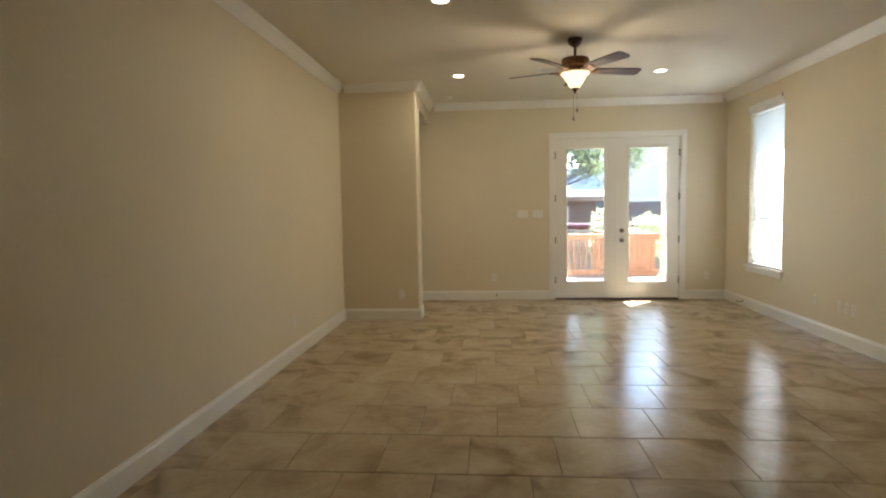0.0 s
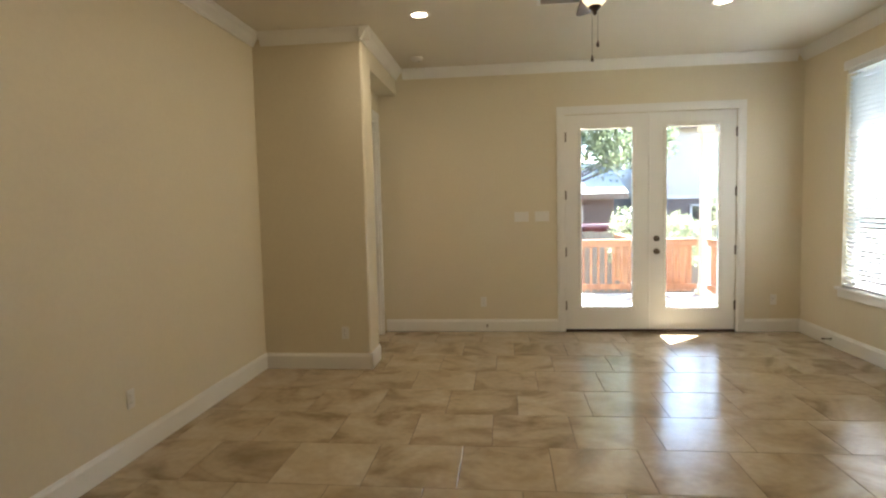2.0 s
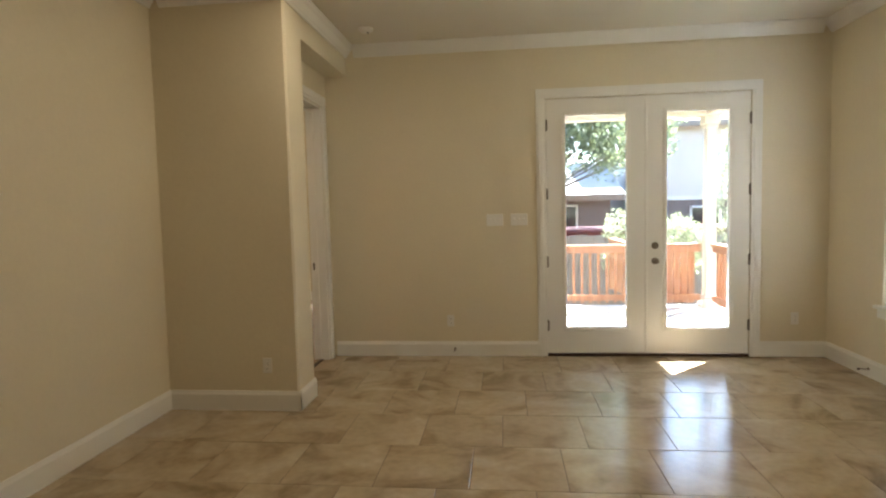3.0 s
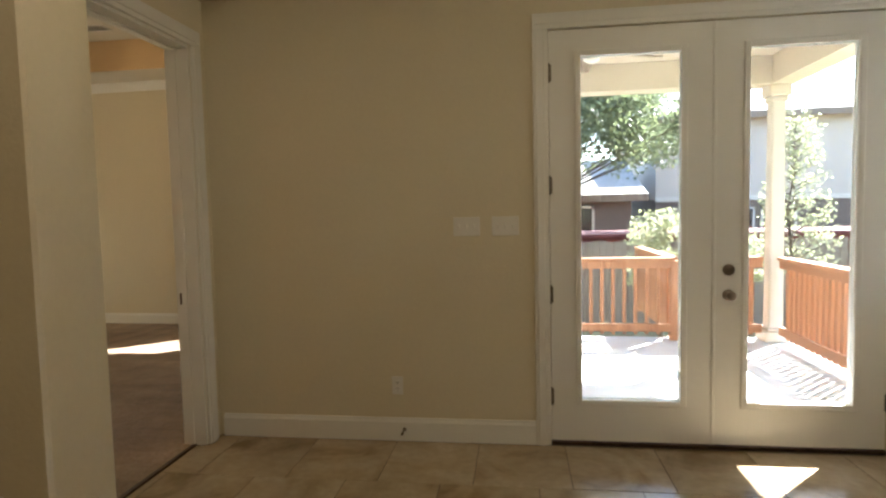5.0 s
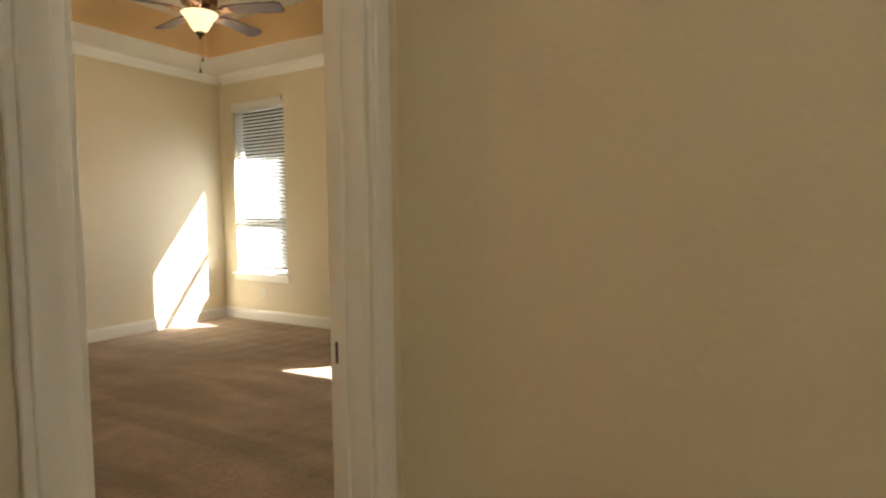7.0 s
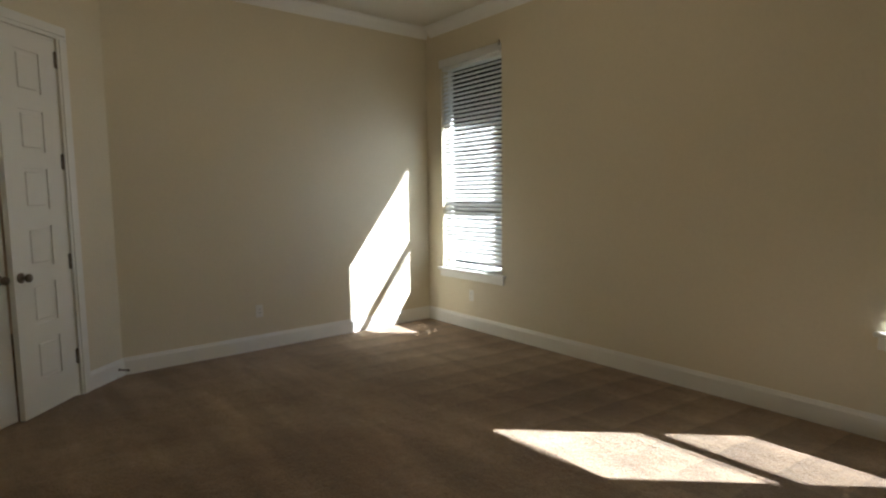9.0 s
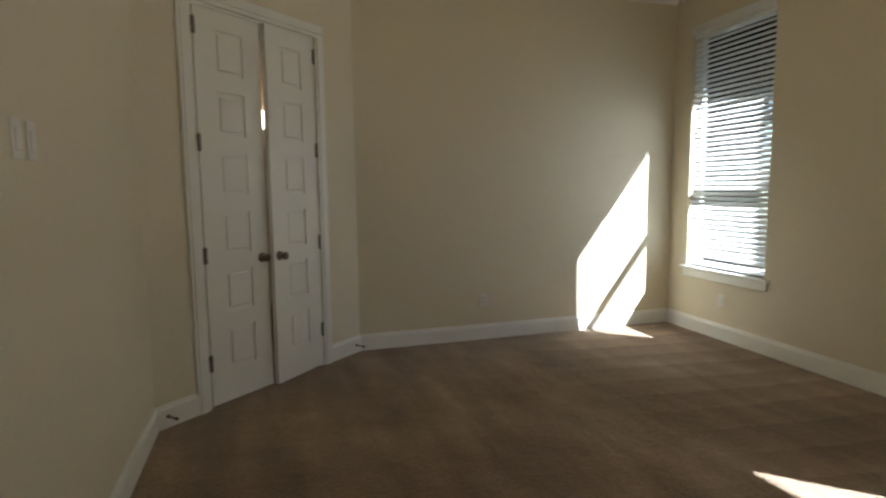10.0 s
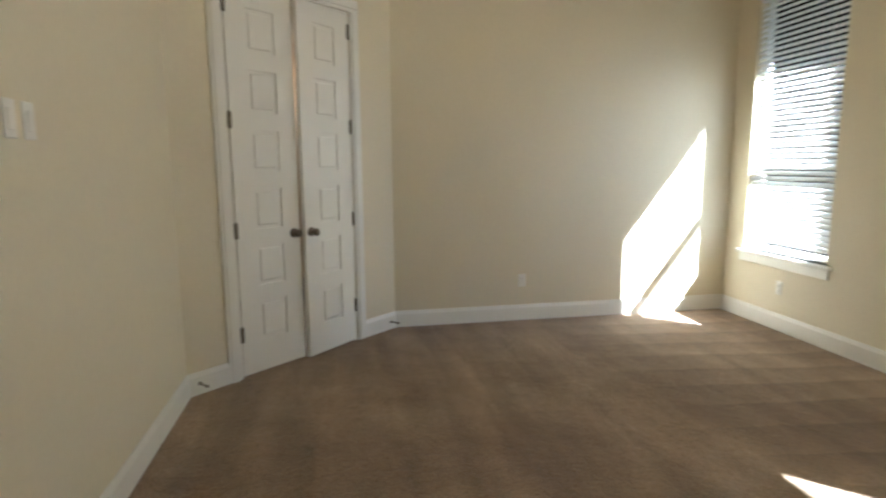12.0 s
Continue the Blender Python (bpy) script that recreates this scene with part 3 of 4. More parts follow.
def french_leaf(x0, x1, hinge_x, lit_label, lock):
    y0, y1, z0, z1 = NY + 0.006, NY + 0.05, 0.028, FZ - 0.006
    leaf = thing("french_door", pose(0, 0, 0), lit_label, "door", "french door leaves")
    gx0, gx1, gz0, gz1 = x0 + 0.175, x1 - 0.175, 0.275, 2.315
    bm = bmesh.new()
    for a, b in (((x0, y0, z0), (gx0, y1, z1)), ((gx1, y0, z0), (x1, y1, z1)), ((gx0, y0, z0), (gx1, y1, gz0)), ((gx0, y0, gz1), (gx1, y1, z1))):
        box(bm, a, b)
    part("door_frame", bm, DOORW, leaf)
    bm = bmesh.new()
    f = 0.028
    for yy in (y0 - 0.012, y1 - 0.002):
        for a, b in (((gx0 - f, yy, gz0 - f), (gx0 + 0.006, yy + 0.014, gz1 + f)), ((gx1 - 0.006, yy, gz0 - f), (gx1 + f, yy + 0.014, gz1 + f)),
                     ((gx0 + 0.006, yy, gz0 - f), (gx1 - 0.006, yy + 0.014, gz0 + 0.006)), ((gx0 + 0.006, yy, gz1 - 0.006), (gx1 - 0.006, yy + 0.014, gz1 + f))):
            box(bm, a, b, 0.004)
    part("glazing_bead", bm, DOORW, leaf)
    pane = part("pane", box(bmesh.new(), (gx0, y0 + 0.02, gz0), (gx1, y0 + 0.024, gz1)), GLASS, leaf, "clear full-height glass pane")
    pane.visible_shadow = False
    for z in (0.30, 0.92, 1.57, 2.22):
        shared("hinge", HINGE, leaf, pose(hinge_x, NY - 0.004, z))
    if lock:
        knob(leaf, x0 + 0.075, y0, 0.915, NICKEL)
        part("deadbolt", lathe(bmesh.new(), [(0.033, 0), (0.033, 0.008), (0.026, 0.014), (0.012, 0.016), (0.012, 0.022), (0.0, 0.023)], pose(x0 + 0.075, y0, 1.06, 90), 20), NICKEL, leaf, "round deadbolt rose with a thumb turn", True)
        part("thumb_turn", box(bmesh.new(), (x0 + 0.071, y0 - 0.034, 1.045), (x0 + 0.079, y0 - 0.02, 1.075), 0.002), NICKEL, leaf)
    else:
        part("astragal", box(bmesh.new(), (x1 - 0.012, y0 - 0.008, z0), (x1 + 0.010, y0 + 0.001, z1), 0.003), DOORW, leaf)
    return leaf


french_leaf(FX0 + 0.004, MIDX - 0.003, FX0 + 0.004, "white full-glass french door leaf, closed", False)
french_leaf(MIDX + 0.003, FX1 - 0.004, FX1 - 0.004, "white full-glass french door leaf with knob and deadbolt, closed", True)


# ---- angled double door ----
def panel_leaf(width, m, hinge_at, knob_at, label):
    leaf = thing("panel_door", m, label, "door", "double door leaves")
    z0, z1, d = 0.02, AZ - 0.026, 0.035
    mid = width / 2
    bm = bmesh.new()
    pw, ph, n = width * 0.42, 0.262, 6
    cells = [0.235 + 0.372 * k for k in range(n)]
    box(bm, (0, 0, z0), (mid - pw / 2, d, z1))
    box(bm, (mid + pw / 2, 0, z0), (width, d, z1))
    lo = z0
    for c in cells:
        box(bm, (mid - pw / 2, 0, lo), (mid + pw / 2, d, c))
        lo = c + ph
    box(bm, (mid - pw / 2, 0, lo), (mid + pw / 2, d, z1))
    part("door_frame", bm, DOORW, leaf)
    for c in cells:
        bm = bmesh.new()
        box(bm, (mid - pw / 2, 0.010, c), (mid + pw / 2, d - 0.010, c + ph))
        box(bm, (mid - pw / 2 + 0.022, 0.003, c + 0.022), (mid + pw / 2 - 0.022, 0.014, c + ph - 0.022), 0.006)
        part("panel", bm, DOORW, leaf, "raised square door panel")
    for z in (0.30, 0.98, 1.67, 2.355):
        shared("hinge", HINGE, leaf, pose(hinge_at, -0.006, z))
    knob(leaf, knob_at, 0.0, 0.925, NICKEL)
    return leaf


LEAFW = (A1 - A0 - 0.04) / 2 - 0.004
panel_leaf(LEAFW, ANGLED @ pose(A0 + 0.0205, -0.010, 0), -0.004, LEAFW - 0.055, "white six-panel door leaf standing almost shut")
panel_leaf(LEAFW, ANGLED @ pose(A1 - 0.022, -0.010, 0, 0, 0, 5.5) @ pose(-LEAFW, 0, 0), LEAFW + 0.004, 0.055, "white six-panel door leaf standing slightly ajar")


# ---- windows with blinds ----
def window(name, width, z0, z1, m, label, blind_label, tilt, low_tilt=None):
    """A vinyl sash window in an opening; local x along the wall, local -y into the room, y 0 the wall's face."""
    win = thing(name, m, label, "window", kind="structure")
    bm = bmesh.new()
    f, ya, yb = 0.045, 0.085, 0.15
    zm = z0 + (z1 - z0) * 0.345
    for a, b in (((0, ya, z0), (f, yb, z1)), ((width - f, ya, z0), (width, yb, z1)), ((f, ya, z0), (width - f, yb, z0 + f)), ((f, ya, z1 - f), (width - f, yb, z1)), ((f, ya + 0.005, zm - 0.03), (width - f, yb - 0.005, zm + 0.03))):
        box(bm, a, b, 0.003)
    part("window_frame", bm, VINYL, win)
    for a, b in ((z0 + f, zm - 0.03), (zm + 0.03, z1 - f)):
        p = part("pane", box(bmesh.new(), (f, 0.118, a), (width - f, 0.122, b)), GLASS, win)
        p.visible_shadow = False
    sill = box(bmesh.new(), (-0.055, -0.045, z0 - 0.028), (width + 0.055, 0.10, z0), 0.006)
    part("window_sill", sill, TRIM, win, "white painted window stool")
    part("apron", box(bmesh.new(), (-0.035, -0.02, z0 - 0.10), (width + 0.035, 0, z0 - 0.028), 0.004), TRIM, win)
    blind = thing("window_blind", m, blind_label, "blind", "window blinds")
    part("valance", box(bmesh.new(), (-0.008, -0.030, z1 - 0.022), (width + 0.008, -0.004, z1 + 0.062), 0.006), SLAT, blind)
    part("headrail", box(bmesh.new(), (0.006, 0.006, z1 - 0.05), (width - 0.006, 0.06, z1 - 0.004), 0.002), SLAT, blind)
    bm = bmesh.new()
    w, n = 0.050, 6
    top, low = [], []
    for k in range(n + 1):
        u = -w / 2 + w * k / n
        crown = 0.0035 * (1 - (2 * u / w) ** 2)
        top.append([bm.verts.new((x, u, crown + 0.0011)) for x in (0.008, width - 0.008)])
        low.append([bm.verts.new((x, u, crown - 0.0011)) for x in (0.008, width - 0.008)])
    for k in range(n):
        bm.faces.new((top[k][0], top[k][1], top[k + 1][1], top[k + 1][0]))
        bm.faces.new((low[k][0], low[k + 1][0], low[k + 1][1], low[k][1]))
    for k in (0, n):
        bm.faces.new((top[k][0], top[k][1], low[k][1], low[k][0]))
    slat = mesh_of("slat", bm, SLAT, True)
    pitch, z = 0.044, z1 - 0.10
    while z > z0 + 0.06:
        turn = low_tilt if low_tilt is not None and z < zm else tilt
        shared("slat", slat, blind, pose(0, 0.034, z, turn + random.uniform(-1.5, 1.5), 0, 0))
        z -= pitch
    part("bottom_rail", box(bmesh.new(), (0.008, 0.012, z0 + 0.012), (width - 0.008, 0.058, z0 + 0.03), 0.004), SLAT, blind)
    for x in (width * 0.14, width * 0.86):
        bm = bmesh.new()
        for y in (0.008, 0.060):
            tube(bm, (x, y, z0 + 0.02), (x, y, z1 - 0.05), 0.0011, steps=5)
        part("ladder_cord", bm, SLAT, blind)
    part("wand_hook", box(bmesh.new(), (width - 0.002, -0.038, z1 + 0.03), (width + 0.010, -0.028, z1 + 0.085), 0.003), STEEL, blind)
    bm = bmesh.new()
    tube(bm, (0.07, -0.002, z1 - 0.08), (0.072, -0.004, z1 - 0.75), 0.004, steps=6)
    part("tilt_wand", bm, VINYL, blind)
    return win


window("window_1", W1[1] - W1[0], W1[2], W1[3], NWALL @ pose(W1[0] - BW, 0, 0), "white sash window with a painted sill", "white slatted blind lowered over a sunlit bedroom window", 41.0)
window("window_2", W2[1] - W2[0], W2[2], W2[3], NWALL @ pose(W2[0] - BW, 0, 0), "white sash window with a painted sill", "white slatted blind lowered over a bedroom window by the corner", 42.0, 35.0)
window("window_3", W3[1] - W3[0], W3[2], W3[3], pose(EX, W3[1], 0, 0, 0, -90), "white sash window in the living room side wall", "white slatted blind lowered over the living room window", -45.0)


# ---- ceiling fans ----
def ceiling_fan(m, drop, blades_at, label, watts):
    """Fan hanging from local z 0 at its ceiling; the motor's middle hangs at -drop."""
    fan = thing("ceiling_fan", m, label, "ceiling fan", "ceiling fans")
    part("canopy", lathe(bmesh.new(), [(0.0, 0), (0.070, 0), (0.072, -0.02), (0.060, -0.05), (0.030, -0.078), (0.018, -0.083), (0.0, -0.083)], None, 28), BRONZE, fan, "bronze ceiling canopy", True)
    part("downrod", tube(bmesh.new(), (0, 0, -drop + 0.05), (0, 0, -0.07), 0.0125, steps=14), BRONZE, fan, "", True)
    z = -drop
    part("motor_housing", lathe(bmesh.new(), [(0.0, z + 0.065), (0.03, z + 0.063), (0.08, z + 0.055), (0.122, z + 0.046), (0.132, z + 0.035), (0.134, z + 0.012), (0.130, z + 0.006), (0.134, z - 0.002), (0.132, z - 0.022), (0.118, z - 0.032), (0.095, z - 0.045), (0.06, z - 0.05), (0.0, z - 0.05)], None, 36),
         COPPER, fan, "round bronze motor housing", True)
    for a in blades_at:
        r = pose(0, 0, z - 0.065, 0, 0, a)
        part("blade", blade_mesh(), BLADE, fan, "dark walnut fan blade", m=r @ pose(0, 0, 0, -12, 0, 0))
        bm = bmesh.new()
        box(bm, (0.08, -0.013, -0.012), (0.20, 0.013, -0.005), 0.003)
        box(bm, (0.17, -0.045, -0.013), (0.25, 0.045, -0.006), 0.004, pose(0, 0, 0, -12))
        for k in (-1, 1):
            tube(bm, (0.10, 0.006 * k, -0.02), (0.15, 0.032 * k, -0.016), 0.007, 0.007, 8)
            tube(bm, (0.15, 0.032 * k, -0.016), (0.20, 0.026 * k, -0.012), 0.007, 0.006, 8)
        part("blade_iron", bm, COPPER, fan, "cast bronze scrolled blade arm", m=r)
    part("light_fitter", lathe(bmesh.new(), [(0.0, z - 0.045), (0.058, z - 0.045), (0.06, z - 0.062), (0.042, z - 0.072), (0.05, z - 0.082), (0.112, z - 0.090), (0.114, z - 0.097), (0.0, z - 0.097)], None, 28), COPPER, fan, "", True)
    bowl = part("glass_bowl", lathe(bmesh.new(), [(0.136, z - 0.092), (0.134, z - 0.099), (0.121, z - 0.112), (0.100, z - 0.140), (0.082, z - 0.172), (0.062, z - 0.208), (0.042, z - 0.230), (0.0, z - 0.238)], None, 36), BOWL, fan, "lit amber alabaster glass bowl", True)
    bowl.visible_shadow = False
    part("finial", lathe(bmesh.new(), [(0.0, z - 0.228), (0.034, z - 0.232), (0.036, z - 0.241), (0.018, z - 0.256), (0.010, z - 0.265), (0.012, z - 0.275), (0.0, z - 0.288)], None, 18), BRONZE, fan, "", True)
    for dx, low in ((0.016, 0.42), (-0.016, 0.50)):
        bm = bmesh.new()
        tube(bm, (dx, 0.0, z - 0.235), (dx, 0, z - low), 0.0014, steps=5)
        ch = part("pull_chain", bm, STEEL, fan)
        part("pull_knob", lathe(bmesh.new(), [(0.0, z - low), (0.004, z - low - 0.003), (0.008, z - low - 0.022), (0.009, z - low - 0.036), (0.0, z - low - 0.043)], pose(dx, 0, 0), 10), BLADE, ch, "small dark wooden pull", True)
    c = m.translation
    lamp("fan_bulb", "POINT", (c.x, c.y, c.z + z - 0.15), watts, WARM, 0.095)
    return fan


def blade_mesh():
    bm = bmesh.new()
    upper = [(0.19, 0.050), (0.21, 0.054), (0.45, 0.066), (0.60, 0.072), (0.635, 0.070), (0.66, 0.048)]
    ring = upper + [(x, -w) for x, w in reversed(upper)]
    top = [bm.verts.new((x, w, 0.004)) for x, w in ring]
    low = [bm.verts.new((x, w, -0.004)) for x, w in ring]
    bm.faces.new(top)
    bm.faces.new(low[::-1])
    for k in range(len(ring)):
        j = (k + 1) % len(ring)
        bm.faces.new((top[k], low[k], low[j], top[j]))
    return bm


ceiling_fan(pose(0.73, 5.63, H), 0.235, [14 + 72 * k for k in range(5)], "bronze ceiling fan with five dark blades and a lit amber bowl", 2.0)
ceiling_fan(pose(-4.04, 10.32, TZ), 0.54, [25 + 72 * k for k in range(5)], "bronze bedroom ceiling fan with dark blades and a lit amber bowl", 2.7)


# ---- ceiling fittings ----
def downlight(x, y, watts):
    d = thing("recessed_light", pose(x, y, H), "round white recessed ceiling light, switched on", "recessed light", "recessed lights")
    part("trim_ring", lathe(bmesh.new(), [(0.062, -0.001), (0.066, -0.006), (0.085, -0.007), (0.092, -0.004), (0.093, 0.0), (0.062, 0.0)], None, 28), PLASTIC, d, "", True)
    part("lens", lathe(bmesh.new(), [(0.0, -0.004), (0.062, -0.004), (0.062, -0.001), (0.0, -0.001)], None, 28), LENS, d, "glowing lamp lens")
    lamp("downlight_lamp", "AREA", (x, y, H - 0.012), watts, (1.0, 0.78, 0.52), 0.12, (x, y, 0))
    return d


for x, y in ((-0.46, 4.44), (-0.47, 7.01), (1.95, 7.12)):
    downlight(x, y, 0.40)

sd = thing("smoke_detector", pose(-0.70, 8.35, H), "round white smoke detector on the ceiling", "smoke detector")
part("housing", lathe(bmesh.new(), [(0.0, -0.036), (0.03, -0.036), (0.045, -0.030), (0.062, -0.018), (0.066, 0.0), (0.0, 0.0)], None, 24), PLASTIC, sd, "", True)
part("test_button", lathe(bmesh.new(), [(0.0, -0.040), (0.010, -0.039), (0.011, -0.035), (0.0, -0.035)], pose(0.02, 0, 0), 12), HOLE_SHADE_BUTTON, sd)


def vent(m, label):
    v = thing("ceiling_vent", m, label, "vent", "ceiling vents")
    bm = bmesh.new()
    for a, b in (((-0.18, -0.10, -0.008), (0.18, -0.075, 0)), ((-0.18, 0.075, -0.008), (0.18, 0.10, 0)), ((-0.18, -0.075, -0.008), (-0.155, 0.075, 0)), ((0.155, -0.075, -0.008), (0.18, 0.075, 0))):
        box(bm, a, b, 0.002)
    part("frame", bm, PLASTIC, v)
    # dark sheet stands for the shade behind the louvres
    part("duct_shade", box(bmesh.new(), (-0.155, -0.075, -0.001), (0.155, 0.075, 0.0)), HOLE_SHADE_BUTTON, v)
    me = mesh_of("louvre", box(bmesh.new(), (-0.155, -0.009, -0.001), (0.155, 0.009, 0.001)), PLASTIC)
    for k in range(7):
        shared("louvre", me, v, pose(0, -0.06 + 0.02 * k, -0.006, 35))
    return v


vent(pose(0.66, 6.85, H), "white louvred vent in the living room ceiling")
vent(pose(-4.0, 11.42, TZ), "white louvred vent in the bedroom tray ceiling")


# ---- plates on the walls ----
def plate(kind, m, gangs=1):
    """A wall plate; local -y out of the wall."""
    w = 0.07 if gangs == 1 else 0.07 + 0.046 * (gangs - 1)
    if kind == "outlet":
        p = thing("wall_outlet", m, "white plastic double wall outlet", "outlet", "wall outlets")
    else:
        p = thing("light_switch", m, "white %s light switch plate" % ("rocker" if gangs == 1 else "three-gang toggle"), "light switch", "light switches")
    part("cover", box(bmesh.new(), (-w / 2, -0.006, -0.0575), (w / 2, 0, 0.0575), 0.003), PLASTIC, p)
    if kind == "outlet":
        for z in (-0.02, 0.02):
            face = part("socket", box(bmesh.new(), (-0.017, -0.009, z - 0.014), (0.017, -0.005, z + 0.014), 0.003), PLASTIC, p)
            bm = bmesh.new()
            for x in (-0.007, 0.007):
                box(bm, (x - 0.0012, -0.0095, z - 0.002), (x + 0.0012, -0.0085, z + 0.007))
            box(bm, (-0.002, -0.0095, z - 0.010), (0.002, -0.0085, z - 0.006))
            # raised dark strips stand for the shade in the socket's slots
            part("slot_shade", bm, HOLE_SHADE_BUTTON, face)
    else:
        if kind == "rocker":
            part("rocker", box(bmesh.new(), (-0.017, -0.010, -0.033), (0.017, -0.005, 0.033), 0.002, pose(0, 0, 0, 2)), PLASTIC, p)
        for k in range(gangs if kind == "switch" else 0):
            x = 0.046 * (k - (gangs - 1) / 2)
            part("toggle", box(bmesh.new(), (x - 0.0045, -0.020, -0.004), (x + 0.0045, -0.004, 0.014), 0.002, pose(0, 0, 0, 14)), PLASTIC, p)
            part("surround", box(bmesh.new(), (x - 0.008, -0.0075, -0.016), (x + 0.008, -0.005, 0.016), 0.001), PLASTIC, p)
    return p


plate("switch", pose(0.392, NY, 1.335), 3)
plate("switch", pose(0.625, NY, 1.335), 3)
plate("outlet", pose(-0.06, NY, 0.35))
plate("outlet", pose(-1.27, NIBY0, 0.335))
plate("outlet", pose(WX, 5.35, 0.365, 0, 0, 90))
plate("outlet", pose(3.15, NY, 0.36))
for y in (6.44, 6.0, 5.88, 5.77):
    plate("outlet", pose(EX, y, 0.38, 0, 0, -90))
plate("outlet", NWALL @ pose(-5.845 - BW, 0, 0.36))
plate("outlet", pose(BW, 10.57, 0.365, 0, 0, 90))
plate("outlet", NWALL @ pose(-2.25 - BW, 0, 0.34))
plate("rocker", pose(-3.69, BS, 1.53, 0, 0, 180))
plate("rocker", pose(-3.80, BS, 1.53, 0, 0, 180))


def door_stop(m):
    s = thing("door_stop", m, "small spring door stop on the baseboard", "door stop", "door stops")
    part("base", lathe(bmesh.new(), [(0.012, 0), (0.012, 0.004), (0.006, 0.008), (0.0, 0.008)], pose(0, 0, 0, 90), 12), STEEL, s)
    bm = bmesh.new()
    for k in range(9):
        lathe(bm, [(0.0045, 0.007 * k), (0.0062, 0.007 * k + 0.003), (0.0045, 0.007 * k + 0.006)], pose(0, -0.008, 0, 90), 10)
    part("spring", bm, STEEL, s)
    part("rubber_tip", lathe(bmesh.new(), [(0.0, 0.070), (0.008, 0.070), (0.009, 0.080), (0.006, 0.088), (0.0, 0.089)], pose(0, 0, 0, 90), 12), BRONZE, s, "dark rubber tip", True)
    return s


door_stop(pose(-0.02, NY - 0.017, 0.075))
door_stop(pose(EX - 0.017, 8.22, 0.07, 0, 0, -90))
q = AX + (AY - AX).normalized() * 0.07 + ad * 0.017
door_stop(pose(q.x, q.y, 0.075, 0, 0, ANG))
q = AX + (AY - AX).normalized() * (ALEN - 0.07) + ad * 0.017
door_stop(pose(q.x, q.y, 0.07, 0, 0, ANG))

# ---- closet and bathroom ----
rack = thing("closet_shelving", pose(0, 0, 0), "painted closet shelving with a hanging rod under the top shelf", "shelving")
SX0, SX1, SY0, SY1 = -4.255, -3.86, 6.75, BS - 0.125       # shelves across the closet's far end
for y in (SY0, SY1 - 0.02):
    part("upright", box(bmesh.new(), (SX0, y, 0.0), (SX1 - 0.01, y + 0.02, 1.77), 0.002), SHELFM, rack)
for z in (0.09, 0.465, 0.968, 1.39, 1.78):
    part("shelf", box(bmesh.new(), (SX0, SY0 + 0.02, z - 0.012), (SX1, SY1 - 0.02, z + 0.012), 0.003), SHELFM, rack, "painted wooden shelf board")
part("cleat", box(bmesh.new(), (SX0, SY0 + 0.02, 1.69), (SX0 + 0.02, SY1 - 0.02, 1.766), 0.002), SHELFM, rack)
part("hanging_rod", tube(bmesh.new(), (SX1 - 0.04, SY0 + 0.02, 1.725), (SX1 - 0.04, SY1 - 0.02, 1.725), 0.016, steps=14), BRONZE, rack, "dark metal hanging rod", True)
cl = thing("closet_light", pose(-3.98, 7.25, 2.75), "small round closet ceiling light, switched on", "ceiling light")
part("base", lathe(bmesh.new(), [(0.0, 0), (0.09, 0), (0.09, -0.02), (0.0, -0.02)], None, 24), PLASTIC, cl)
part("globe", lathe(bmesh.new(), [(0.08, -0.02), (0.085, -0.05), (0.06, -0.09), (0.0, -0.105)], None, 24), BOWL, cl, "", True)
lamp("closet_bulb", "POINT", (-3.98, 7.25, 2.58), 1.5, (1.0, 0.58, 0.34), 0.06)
sc = thing("wall_sconce", pose(-8.96, 8.70, 2.10, 0, 0, 90), "lit bathroom wall light with a bronze arm", "wall light")
part("backplate", lathe(bmesh.new(), [(0.0, 0), (0.05, 0), (0.05, 0.015), (0.0, 0.021)], pose(0, 0, 0, 90), 20), BRONZE, sc)
part("arm", box(bmesh.new(), (-0.01, -0.12, -0.03), (0.01, -0.0, -0.01), 0.002), BRONZE, sc)
part("shade", lathe(bmesh.new(), [(0.040, -0.02), (0.052, 0.06), (0.055, 0.15), (0.042, 0.19), (0.0, 0.19)], pose(0, -0.11, 0), 20), LENS, sc, "glowing glass shade", True)
lamp("bathroom_bulb", "POINT", (-8.7, 8.70, 2.35), 0.35, (1.0, 0.6, 0.32), 0.05)

# ---- porch ----
PX1, PY1, PZ = 3.55, 12.20, -0.10
structure("porch_floor", boxes(((BE + T, NY + T, PZ - 0.9), (PX1 + 0.25, PY1 + 0.15, PZ))), DECKC, "pale concrete porch floor in bright sun", "porch floor")
structure("porch_ceiling", boxes(((BE + T, NY + T, 3.02), (PX1 + 0.45, PY1 + 0.45, 3.10))), PORCH, "cream painted porch ceiling", "porch ceiling")
structure("porch_beam", boxes(((BE + T, PY1 - 0.13, 2.72), (PX1 + 0.13, PY1 + 0.13, 3.02)), ((PX1 - 0.13, NY + T, 2.72), (PX1 + 0.13, PY1 - 0.13, 3.02)), bevel=0.006), PORCH, "cream painted porch beams", "beam")
structure("porch_fascia", boxes(((BE + T, PY1 + 0.41, 2.86), (PX1 + 0.45, PY1 + 0.45, 3.02)), ((PX1 + 0.41, NY + T, 2.86), (PX1 + 0.45, PY1 + 0.41, 3.02))), PORCH, "cream painted roof edge board", "fascia")
